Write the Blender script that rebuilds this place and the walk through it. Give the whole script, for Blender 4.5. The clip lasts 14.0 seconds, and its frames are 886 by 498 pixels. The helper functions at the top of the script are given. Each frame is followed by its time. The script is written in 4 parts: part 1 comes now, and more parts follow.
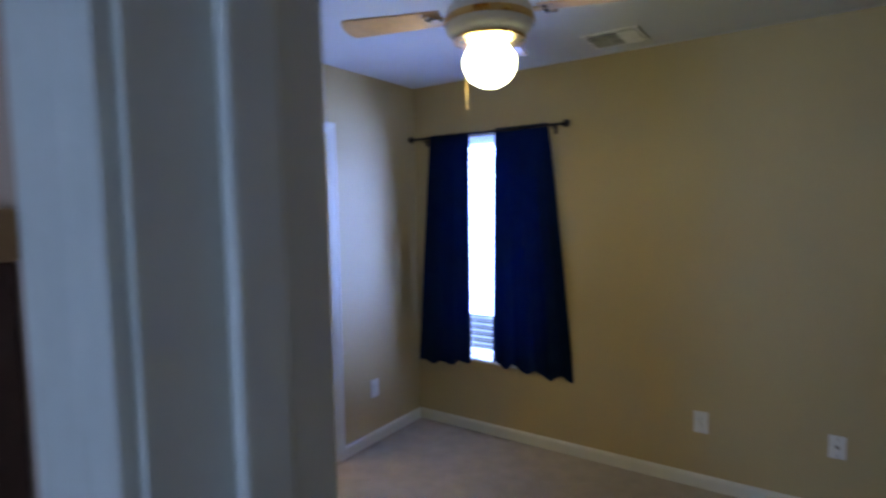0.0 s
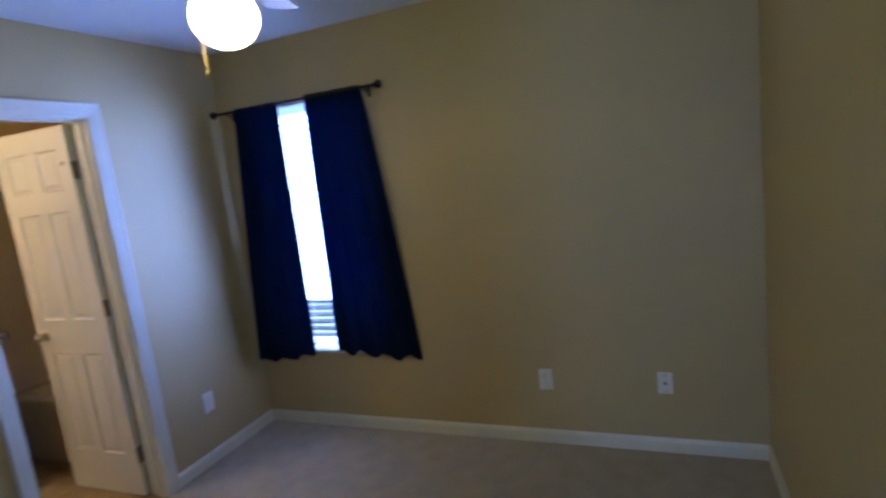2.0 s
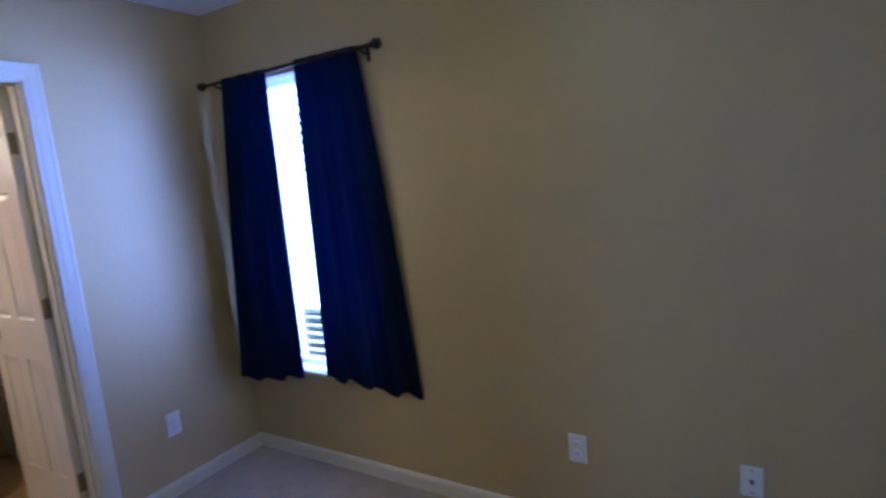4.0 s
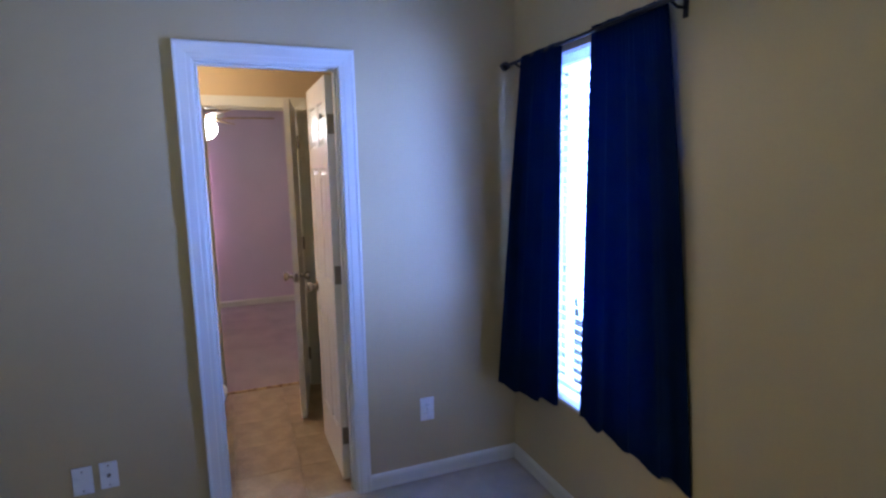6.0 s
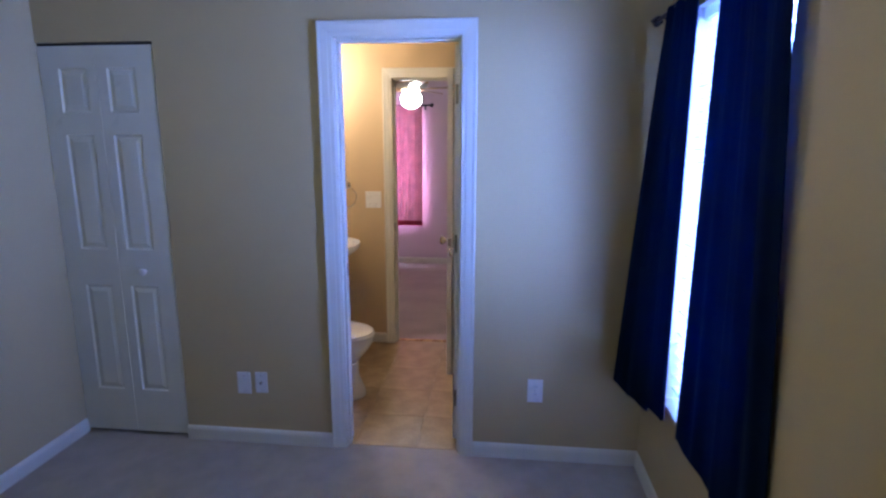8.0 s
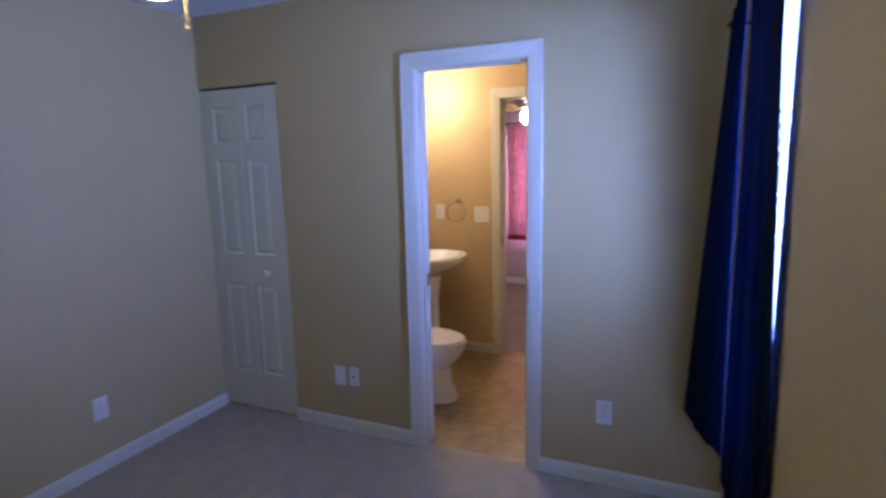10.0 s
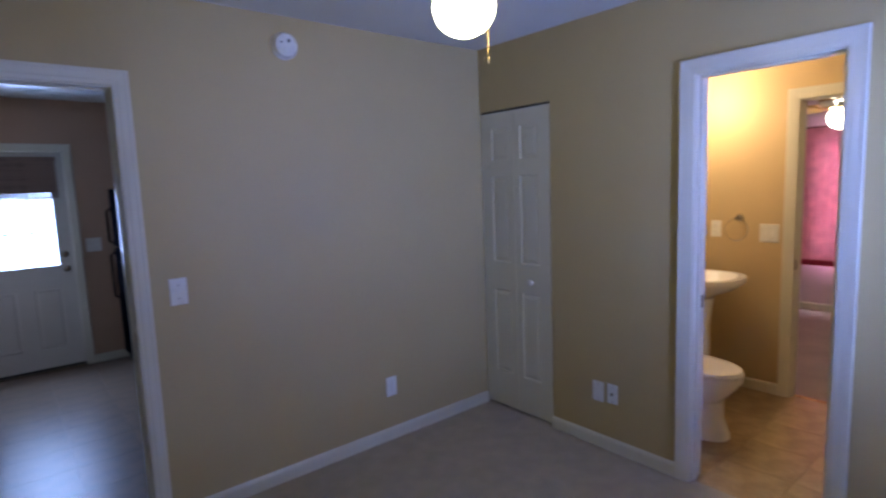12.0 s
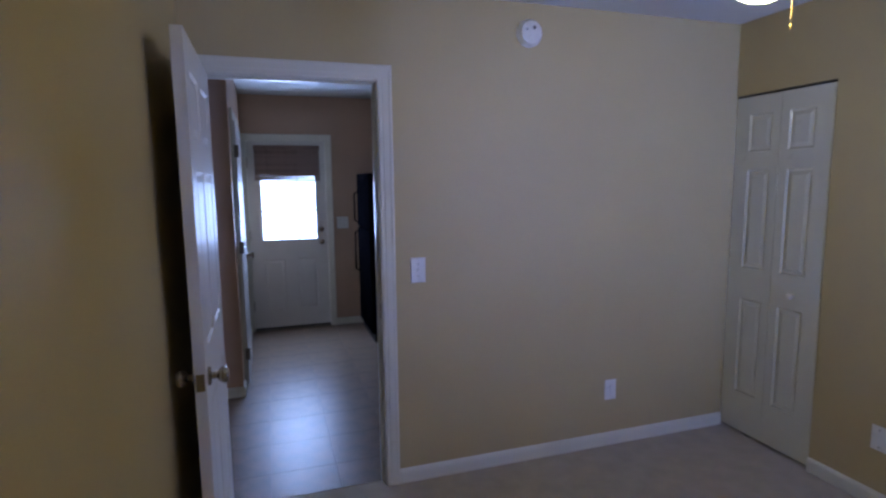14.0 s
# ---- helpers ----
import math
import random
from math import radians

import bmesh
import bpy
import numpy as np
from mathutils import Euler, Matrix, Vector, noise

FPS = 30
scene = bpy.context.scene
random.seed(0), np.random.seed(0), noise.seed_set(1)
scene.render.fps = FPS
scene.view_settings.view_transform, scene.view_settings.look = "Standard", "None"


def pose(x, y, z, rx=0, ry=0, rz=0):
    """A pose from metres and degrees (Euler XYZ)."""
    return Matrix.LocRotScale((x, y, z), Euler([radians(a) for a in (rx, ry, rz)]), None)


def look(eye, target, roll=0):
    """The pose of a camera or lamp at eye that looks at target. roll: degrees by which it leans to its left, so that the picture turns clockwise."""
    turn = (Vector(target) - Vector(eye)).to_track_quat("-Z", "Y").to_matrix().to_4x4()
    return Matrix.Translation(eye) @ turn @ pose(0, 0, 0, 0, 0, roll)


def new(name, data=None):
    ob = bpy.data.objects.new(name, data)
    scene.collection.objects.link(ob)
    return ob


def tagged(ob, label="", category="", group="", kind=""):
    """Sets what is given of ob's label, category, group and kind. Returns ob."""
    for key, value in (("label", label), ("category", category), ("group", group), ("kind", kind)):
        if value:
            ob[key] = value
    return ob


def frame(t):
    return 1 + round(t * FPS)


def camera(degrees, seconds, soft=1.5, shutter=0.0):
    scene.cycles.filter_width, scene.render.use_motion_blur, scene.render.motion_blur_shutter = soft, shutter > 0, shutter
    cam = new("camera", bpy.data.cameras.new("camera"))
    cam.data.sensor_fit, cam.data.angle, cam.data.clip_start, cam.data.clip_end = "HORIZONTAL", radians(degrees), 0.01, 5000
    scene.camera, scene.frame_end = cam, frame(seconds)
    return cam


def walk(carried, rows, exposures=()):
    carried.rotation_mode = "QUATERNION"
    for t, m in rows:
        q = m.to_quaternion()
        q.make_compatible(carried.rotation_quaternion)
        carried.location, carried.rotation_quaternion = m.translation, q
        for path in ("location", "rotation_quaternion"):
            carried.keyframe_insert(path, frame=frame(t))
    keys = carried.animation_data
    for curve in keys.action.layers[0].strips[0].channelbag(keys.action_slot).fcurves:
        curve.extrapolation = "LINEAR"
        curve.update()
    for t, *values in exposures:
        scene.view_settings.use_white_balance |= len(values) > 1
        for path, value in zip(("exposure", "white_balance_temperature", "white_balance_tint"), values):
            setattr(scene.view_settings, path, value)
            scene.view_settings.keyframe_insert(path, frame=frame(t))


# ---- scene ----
cam = camera(79.09, 14.0, soft=2.5, shutter=0.5)
PATH = [
    (0.0, (2.417, -3.177, 1.575), (1.288, -1.533, 1.426), -1.08),
    (0.5, (2.455, -3.127, 1.560), (1.582, -1.337, 1.375), -4.57),
    (1.0, (2.522, -3.060, 1.584), (1.676, -1.261, 1.367), -6.11),
    (1.5, (2.561, -2.894, 1.583), (1.700, -1.108, 1.323), -7.06),
    (2.0, (2.582, -2.767, 1.600), (1.822, -0.943, 1.291), -7.05),
    (2.2, (2.577, -2.707, 1.568), (1.921, -0.841, 1.273), -6.48),
    (4.3, (2.613, -1.850, 1.531), (1.378, -0.306, 1.233), -4.53),
    (4.5, (2.624, -1.789, 1.548), (1.231, -0.386, 1.246), -4.45),
    (5.0, (2.619, -1.709, 1.564), (0.957, -0.636, 1.270), -3.72),
    (5.5, (2.536, -1.517, 1.566), (0.721, -0.730, 1.274), -2.51),
    (6.0, (2.460, -1.361, 1.559), (0.615, -0.643, 1.279), -1.17),
    (6.5, (2.425, -1.165, 1.577), (0.502, -0.712, 1.266), -1.05),
    (7.0, (2.487, -0.950, 1.577), (0.518, -0.930, 1.226), -0.77),
    (7.5, (2.525, -0.821, 1.580), (0.573, -0.980, 1.174), -0.30),
    (7.7, (2.517, -0.781, 1.569), (0.566, -0.959, 1.171), -0.08),
    (9.8, (2.456, -0.235, 1.591), (0.611, -0.924, 1.244), -0.91),
    (10.0, (2.503, -0.222, 1.575), (0.700, -1.023, 1.250), -1.30),
    (10.5, (2.566, -0.203, 1.583), (0.850, -1.192, 1.302), -2.31),
    (11.0, (2.621, -0.256, 1.579), (0.963, -1.345, 1.324), -2.28),
    (11.5, (2.624, -0.260, 1.580), (1.137, -1.574, 1.331), -2.32),
    (12.0, (2.591, -0.246, 1.567), (1.329, -1.779, 1.328), -2.19),
    (12.5, (2.627, -0.277, 1.563), (1.552, -1.945, 1.320), -1.69),
    (13.0, (2.678, -0.326, 1.561), (1.773, -2.092, 1.317), -1.11),
    (13.5, (2.683, -0.360, 1.565), (1.954, -2.205, 1.311), -0.83),
    (14.0, (2.678, -0.371, 1.558), (2.068, -2.259, 1.308), -0.64),
]
walk(cam, [(t, look(eye, target, roll)) for t, eye, target, roll in PATH],
     exposures=[(0.0, 0.02, 6300, 0), (2.0, 0.0, 5750, 1), (4.5, 0.08, 5150, 10), (7.5, 0.08, 5000, 10), (10.0, -0.02, 5550, 10), (11.5, -0.14, 6200, 8), (12.5, -0.03, 6450, 8), (14.0, 0.03, 6550, 8)])

# ---- world and light ----
RW, RD, RH = 3.01, -2.945, 2.45          # bedroom: east wall x, south wall y, ceiling
WX0, WX1, WZ0, WZ1 = 0.31, 1.03, 0.50, 2.06   # bedroom window opening
BX, BS = -1.52, -2.20                    # bathroom: west wall x, south wall y
PX, PS = -4.42, -3.30                    # mauve room: west wall x, south wall y
KS, KE = -6.242, 2.918                    # kitchen: outer wall y, east block x

world = bpy.data.worlds.new("sky")
scene.world = world
world.use_nodes = True
wn = world.node_tree.nodes
sky = wn.new("ShaderNodeTexSky")
sky.sky_type, sky.sun_disc = "NISHITA", False
sky.sun_elevation, sky.sun_rotation = radians(46), radians(83)
world.node_tree.links.new(sky.outputs[0], wn["Background"].inputs[0])
wn["Background"].inputs[1].default_value = 0.1
sun = new("sun", bpy.data.lights.new("sun", "SUN"))
sun.data.energy, sun.data.angle, sun.data.color = 2.5, radians(0.5), (1, 0.95, 0.88)
sun.matrix_world = look((25, 3, 26), (0, 0, 0))


def window_light(name, eye, target, w, h, watts, color):
    ob = new(name, bpy.data.lights.new(name, "AREA"))
    d = ob.data
    d.shape, d.size, d.size_y, d.energy, d.color = "RECTANGLE", w, h, watts, color
    ob.matrix_world = look(eye, target)
    return ob


GLOBE_POWER, BATH_POWER = 26.0, 78.0
window_light("daylight_bedroom", (0.70, 0.24, 1.44), (0.68, -1, 1.20), 1.30, 1.40, 465, (0.262, 0.368, 1.0))
window_light("daylight_kitchen", (2.475, KS - 0.16, 1.36), (2.475, 0, 1.10), 0.66, 0.95, 68, (0.36, 0.51, 1.0))
window_light("daylight_mauve_room", (PX - 0.14, -2.0, 1.35), (0, -2.0, 1.35), 0.6, 1.3, 190, (0.78, 0.82, 1.0))


# ---- materials ----
def material(name, color, rough=0.5, metal=0.0, var=0.08, scale=6.0, fine=180.0, bump=0.05, dist=0.002, spec=0.5,
             tint=None, sheen=0.0, coat=0.0, per_piece=0.0):
    """Base colour broken up at two scales, with fine relief."""
    m = bpy.data.materials.new(name)
    m.use_nodes = True
    nt = m.node_tree
    n, ln = nt.nodes, nt.links
    b = n["Principled BSDF"]
    tc = n.new("ShaderNodeTexCoord")
    big = n.new("ShaderNodeTexNoise")
    big.inputs["Scale"].default_value, big.inputs["Detail"].default_value = scale, 5
    small = n.new("ShaderNodeTexNoise")
    small.inputs["Scale"].default_value, small.inputs["Detail"].default_value = fine, 3
    ln.new(tc.outputs["Object"], big.inputs["Vector"])
    ln.new(tc.outputs["Object"], small.inputs["Vector"])
    mix = n.new("ShaderNodeMix")
    mix.data_type = "RGBA"
    lo = tint or tuple(c * (1 - var) for c in color)
    hi = tuple(min(1, c * (1 + var)) for c in color)
    mix.inputs[6].default_value, mix.inputs[7].default_value = (*lo, 1), (*hi, 1)
    amount = n.new("ShaderNodeMath")
    amount.operation = "MULTIPLY_ADD"
    ln.new(small.outputs[0], amount.inputs[0])
    amount.inputs[1].default_value = 0.35
    ln.new(big.outputs[0], amount.inputs[2])
    shift = n.new("ShaderNodeMath")
    shift.operation, shift.use_clamp = "MULTIPLY_ADD", True
    ln.new(amount.outputs[0], shift.inputs[0])
    shift.inputs[1].default_value, shift.inputs[2].default_value = 2.2, -0.98
    last = shift.outputs[0]
    if per_piece:
        info = n.new("ShaderNodeObjectInfo")
        add = n.new("ShaderNodeMath")
        add.operation, add.use_clamp = "MULTIPLY_ADD", True
        ln.new(info.outputs["Random"], add.inputs[0])
        add.inputs[1].default_value = per_piece
        ln.new(last, add.inputs[2])
        last = add.outputs[0]
    ln.new(last, mix.inputs[0])
    ln.new(mix.outputs[2], b.inputs["Base Color"])
    bm_ = n.new("ShaderNodeBump")
    bm_.inputs["Strength"].default_value, bm_.inputs["Distance"].default_value = bump, dist
    ln.new(small.outputs[0], bm_.inputs["Height"])
    ln.new(bm_.outputs[0], b.inputs["Normal"])
    rr = n.new("ShaderNodeMapRange")
    rr.inputs[3].default_value, rr.inputs[4].default_value = max(0.02, rough - 0.06), min(1, rough + 0.06)
    ln.new(big.outputs[0], rr.inputs[0])
    ln.new(rr.outputs[0], b.inputs["Roughness"])
    b.inputs["Metallic"].default_value = metal
    b.inputs["Specular IOR Level"].default_value = spec
    b.inputs["Sheen Weight"].default_value = sheen
    b.inputs["Coat Weight"].default_value = coat
    return m


def glowing(name, color, strength):
    m = bpy.data.materials.new(name)
    m.use_nodes = True
    b = m.node_tree.nodes["Principled BSDF"]
    b.inputs["Base Color"].default_value = (0.9, 0.88, 0.84, 1)
    b.inputs["Emission Color"].default_value = (*color, 1)
    b.inputs["Emission Strength"].default_value = strength
    return m


def cloth(name, color, through_color, share, weave=900.0):
    """Woven cloth that lets some light through."""
    m = material(name, color, 0.9, var=0.2, scale=9, fine=weave, bump=0.25, dist=0.001, spec=0.04)
    nt = m.node_tree
    out, b = nt.nodes["Material Output"], nt.nodes["Principled BSDF"]
    tr = nt.nodes.new("ShaderNodeBsdfTranslucent")
    tr.inputs[0].default_value = (*through_color, 1)
    mx = nt.nodes.new("ShaderNodeMixShader")
    mx.inputs[0].default_value = share
    nt.links.new(b.outputs[0], mx.inputs[1])
    nt.links.new(tr.outputs[0], mx.inputs[2])
    nt.links.new(mx.outputs[0], out.inputs[0])
    return m


def glass(name):
    m = bpy.data.materials.new(name)
    m.use_nodes = True
    b = m.node_tree.nodes["Principled BSDF"]
    b.inputs["Base Color"].default_value = (0.96, 0.98, 0.98, 1)
    b.inputs["Roughness"].default_value, b.inputs["Transmission Weight"].default_value, b.inputs["IOR"].default_value = 0.0, 1.0, 1.45
    return m


M_WALL = material("khaki_wall_paint", (0.449, 0.351, 0.163), 0.55, var=0.035, scale=1.6, fine=140, bump=0.10, dist=0.002)
M_BATH = material("tan_wall_paint", (0.55, 0.408, 0.215), 0.5, var=0.04, scale=1.6, fine=140, bump=0.10, dist=0.002)
M_MAUVE = material("mauve_wall_paint", (0.66, 0.53, 0.59), 0.6, var=0.04, scale=1.6, fine=140, bump=0.10, dist=0.002)
M_KIT = material("terracotta_beige_wall_paint", (0.49, 0.325, 0.21), 0.55, var=0.04, scale=1.6, fine=140, bump=0.10, dist=0.002)
M_CEIL = material("ceiling_white", (0.655, 0.67, 0.645), 0.9, var=0.03, scale=3, fine=90, bump=0.25, dist=0.004, spec=0.2)
M_TRIM = material("white_trim_paint", (0.66, 0.635, 0.52), 0.32, var=0.03, scale=5, fine=60, bump=0.03)
M_DOOR = material("white_door_paint", (0.67, 0.64, 0.57), 0.34, var=0.03, scale=4, fine=70, bump=0.03)
M_CLOSET = material("cream_closet_paint", (0.61, 0.585, 0.45), 0.3, var=0.03, scale=4, fine=70, bump=0.03)
M_CARPET = material("beige_cut_pile_carpet", (0.44, 0.38, 0.29), 0.95, var=0.10, scale=9, fine=240, bump=0.9, dist=0.006, spec=0.08, sheen=0.10)
M_CARPET2 = material("mauve_beige_carpet", (0.44, 0.32, 0.29), 0.95, var=0.16, scale=3.5, fine=260, bump=0.9, dist=0.006, spec=0.1, sheen=0.25)
M_VINYL = material("mottled_vinyl_tile", (0.34, 0.24, 0.125), 0.30, var=0.2, scale=9, fine=60, bump=0.06, tint=(0.22, 0.145, 0.066), per_piece=0.12)
M_VINYLK = material("mottled_kitchen_tile", (0.225, 0.150, 0.096), 0.33, var=0.08, scale=9, fine=60, bump=0.02, tint=(0.150, 0.115, 0.080), per_piece=0.08, spec=0.22)
M_GROUT = material("tile_joint", (0.44, 0.34, 0.20), 0.8, var=0.1, scale=12, fine=120)
M_GROUTK = material("kitchen_tile_joint", (0.34, 0.26, 0.19), 0.7, var=0.1, scale=12, fine=120)
M_NICKEL = material("satin_nickel", (0.46, 0.41, 0.34), 0.25, 1.0, var=0.06, scale=20, fine=200, bump=0.02)
M_HINGE = material("dull_bronze_hinge", (0.22, 0.19, 0.15), 0.4, 1.0, var=0.1, scale=30, fine=200, bump=0.03)
M_CHROME = material("chrome", (0.55, 0.55, 0.56), 0.08, 1.0, var=0.02, bump=0.0)
M_ROD = material("black_iron_rod", (0.012, 0.012, 0.014), 0.38, 0.6, var=0.15, scale=30)
M_PLATE = material("white_plastic_plate", (0.74, 0.73, 0.68), 0.28, var=0.02, scale=20, fine=100, bump=0.01)
M_SLOT = material("dark_slot", (0.02, 0.02, 0.02), 0.6, var=0.05)
M_BLIND = cloth("white_vinyl_slat", (0.85, 0.86, 0.88), (0.85, 0.88, 0.92), 0.45, 60.0)
# Thin cloth; its azure through colour also stands in for lens glow.
M_NAVY = cloth("navy_curtain_cloth", (0.0035, 0.0095, 0.032), (0.006, 0.13, 0.48), 0.062)
# Added reflector: pale curtain backs that throw window light onto the walls.
M_BACK_BOUNCE = material("pale_back_bounce", (0.34, 0.38, 0.46), 0.85, var=0.06, scale=9, fine=700, bump=0.2, dist=0.001, spec=0.1)
M_PINK = cloth("pink_curtain_cloth", (0.74, 0.36, 0.43), (0.58, 0.32, 0.38), 0.18)
M_CRIMSON = cloth("crimson_hem_cloth", (0.42, 0.05, 0.09), (0.5, 0.05, 0.1), 0.15)
M_BRASS = material("antique_brass", (0.60, 0.40, 0.16), 0.28, 1.0, var=0.08, scale=15, fine=150, bump=0.02)
M_OAK = material("light_oak_blade", (0.52, 0.34, 0.15), 0.4, var=0.22, scale=7, fine=90, bump=0.05, tint=(0.36, 0.21, 0.08))
M_FANWHITE = material("white_fan_enamel", (0.74, 0.72, 0.66), 0.3, var=0.03)
M_PORC = material("white_porcelain", (0.83, 0.81, 0.77), 0.10, var=0.02, scale=5, fine=60, bump=0.0, coat=0.3)
M_TUB = material("almond_acrylic", (0.74, 0.67, 0.54), 0.18, var=0.03, scale=4, fine=60, bump=0.01)
M_FRIDGE = material("black_appliance", (0.003, 0.003, 0.004), 0.85, var=0.1, scale=6, fine=300, bump=0.08, dist=0.001, spec=0.0)
M_RUBBER = material("dark_seal", (0.02, 0.02, 0.02), 0.7, var=0.1)
M_BAMBOO = material("brown_woven_shade", (0.23, 0.16, 0.12), 0.7, var=0.2, scale=2.5, fine=25, bump=0.1, tint=(0.11, 0.072, 0.052), per_piece=0.7)
M_WOODDK = material("dark_brown_wood", (0.07, 0.035, 0.02), 0.45, var=0.25, scale=12, fine=120, bump=0.08)
M_WOODLT = material("honey_wood", (0.42, 0.25, 0.10), 0.4, var=0.2, scale=12, fine=120, bump=0.08)
M_STAND_IN = material("grey_stand_in_panel", (0.16, 0.17, 0.19), 0.35, var=0.12, scale=6, fine=150, bump=0.03)
M_GROUND = material("dry_lawn", (0.12, 0.13, 0.06), 0.95, var=0.35, scale=1.5, fine=30, bump=0.5, dist=0.02, tint=(0.07, 0.08, 0.03))
M_GLOBE = glowing("lit_opal_glass", (1.0, 0.94, 0.55), GLOBE_POWER)
M_GLOBE_FAR = glowing("lit_opal_glass_far", (1.0, 0.88, 0.66), 55.0)
M_BULB = glowing("lit_frosted_bulb", (1.0, 0.74, 0.49), BATH_POWER)
M_PANE = glass("window_glass")
M_MIRROR = material("mirror_silver", (0.9, 0.9, 0.9), 0.02, 1.0, var=0.0, bump=0.0)


# ---- mesh helpers ----
def finish(name, bm, mat, parent=None, label="", smooth=False, m=None, bevel=0.0, segs=2):
    if bevel:
        bmesh.ops.bevel(bm, geom=bm.edges[:], offset=bevel, segments=segs, affect="EDGES", profile=0.5, clamp_overlap=True)
    bmesh.ops.recalc_face_normals(bm, faces=bm.faces[:])
    me = bpy.data.meshes.new(name)
    bm.to_mesh(me)
    bm.free()
    for x in (mat if isinstance(mat, (list, tuple)) else [mat]):
        me.materials.append(x)
    if smooth:
        for p in me.polygons:
            p.use_smooth = True
        me.set_sharp_from_angle(angle=radians(40))
    ob = new(name, me)
    if parent:
        ob.parent = parent
    if m:
        ob.matrix_basis = m
    if label:
        tagged(ob, label)
    return ob


def part(name, bm, mat, parent, label="", smooth=False, bevel=0.0, segs=2):
    return finish(name, bm, mat, parent, label, smooth, None, bevel, segs)


def thing(name, m, label, category, group="", kind=""):
    ob = new(name)
    ob.empty_display_size = 0.05
    ob.matrix_basis = m
    return tagged(ob, label, category, group, kind)


def box(x0, y0, z0, x1, y1, z1, bm=None):
    bm = bm or bmesh.new()
    v = [bm.verts.new((x, y, z)) for z in (z0, z1) for y in (y0, y1) for x in (x0, x1)]
    for f in ((0, 1, 3, 2), (4, 6, 7, 5), (0, 4, 5, 1), (2, 3, 7, 6), (0, 2, 6, 4), (1, 5, 7, 3)):
        bm.faces.new([v[i] for i in f])
    return bm


def loft(rings, close=True, bm=None):
    """Skin over rings of points; close: cap both ends."""
    bm = bm or bmesh.new()
    rows = [[bm.verts.new(p) for p in r] for r in rings]
    for a, b in zip(rows, rows[1:]):
        for i in range(len(a)):
            j = (i + 1) % len(a)
            bm.faces.new((a[i], a[j], b[j], b[i]))
    if close:
        bm.faces.new(rows[0][::-1])
        bm.faces.new(rows[-1])
    return bm


def oval(cx, cy, z, rx, ry, n=28, power=2.0):
    out = []
    for i in range(n):
        a = 2 * math.pi * i / n
        c, s = math.cos(a), math.sin(a)
        out.append((cx + rx * math.copysign(abs(c) ** (2 / power), c), cy + ry * math.copysign(abs(s) ** (2 / power), s), z))
    return out


def turned(profile, n=28, bm=None, close=True):
    """Turned about z: profile of (radius, z)."""
    return loft([oval(0, 0, z, max(r, 0.0005), max(r, 0.0005), n) for r, z in profile], close, bm)


def tube(points, r, n=10, bm=None):
    """Round bar along points."""
    rings = []
    for i, p in enumerate(points):
        p = Vector(p)
        d = (Vector(points[min(i + 1, len(points) - 1)]) - Vector(points[max(i - 1, 0)])).normalized()
        a = d.orthogonal().normalized()
        b = d.cross(a)
        if rings:
            a = (last - d * last.dot(d)).normalized()
            b = d.cross(a)
        last = a
        rings.append([tuple(p + r * (math.cos(2 * math.pi * k / n) * a + math.sin(2 * math.pi * k / n) * b)) for k in range(n)])
    return loft(rings, True, bm)


def turn_bm(bm, m):
    bmesh.ops.transform(bm, matrix=m, verts=bm.verts[:])
    return bm


def wall(name, axis, lo, hi, a0, a1, z0, z1, holes, mat_lo, mat_hi, label):
    """Wall across `axis` from lo to hi, along the other axis from a0 to a1, with openings (a, b, bottom, top)."""
    cuts_a = sorted({a0, a1, *[h[0] for h in holes], *[h[1] for h in holes]})
    cuts_z = sorted({z0, z1, *[h[2] for h in holes], *[h[3] for h in holes]})
    bm = bmesh.new()
    vert = {}

    def v(a, z):
        if (a, z) not in vert:
            vert[a, z] = bm.verts.new((lo, a, z) if axis == "x" else (a, lo, z))
        return vert[a, z]
    for a, b in zip(cuts_a, cuts_a[1:]):
        for c, d in zip(cuts_z, cuts_z[1:]):
            if not any(h[0] <= a and b <= h[1] and h[2] <= c and d <= h[3] for h in holes):
                bm.faces.new((v(a, c), v(b, c), v(b, d), v(a, d)))
    got = bmesh.ops.extrude_face_region(bm, geom=bm.faces[:])
    step = Vector((hi - lo, 0, 0) if axis == "x" else (0, hi - lo, 0))
    bmesh.ops.translate(bm, vec=step, verts=[g for g in got["geom"] if isinstance(g, bmesh.types.BMVert)])
    bmesh.ops.recalc_face_normals(bm, faces=bm.faces[:])
    i = 0 if axis == "x" else 1
    for f in bm.faces:
        f.material_index = 0 if f.normal[i] < -0.5 else 1
    return tagged(finish(name, bm, [mat_lo, mat_hi]), label, "wall", kind="structure")


def slab(name, x0, y0, z0, x1, y1, z1, mat, label, category):
    return tagged(finish(name, box(x0, y0, z0, x1, y1, z1), mat), label, category, kind="structure")


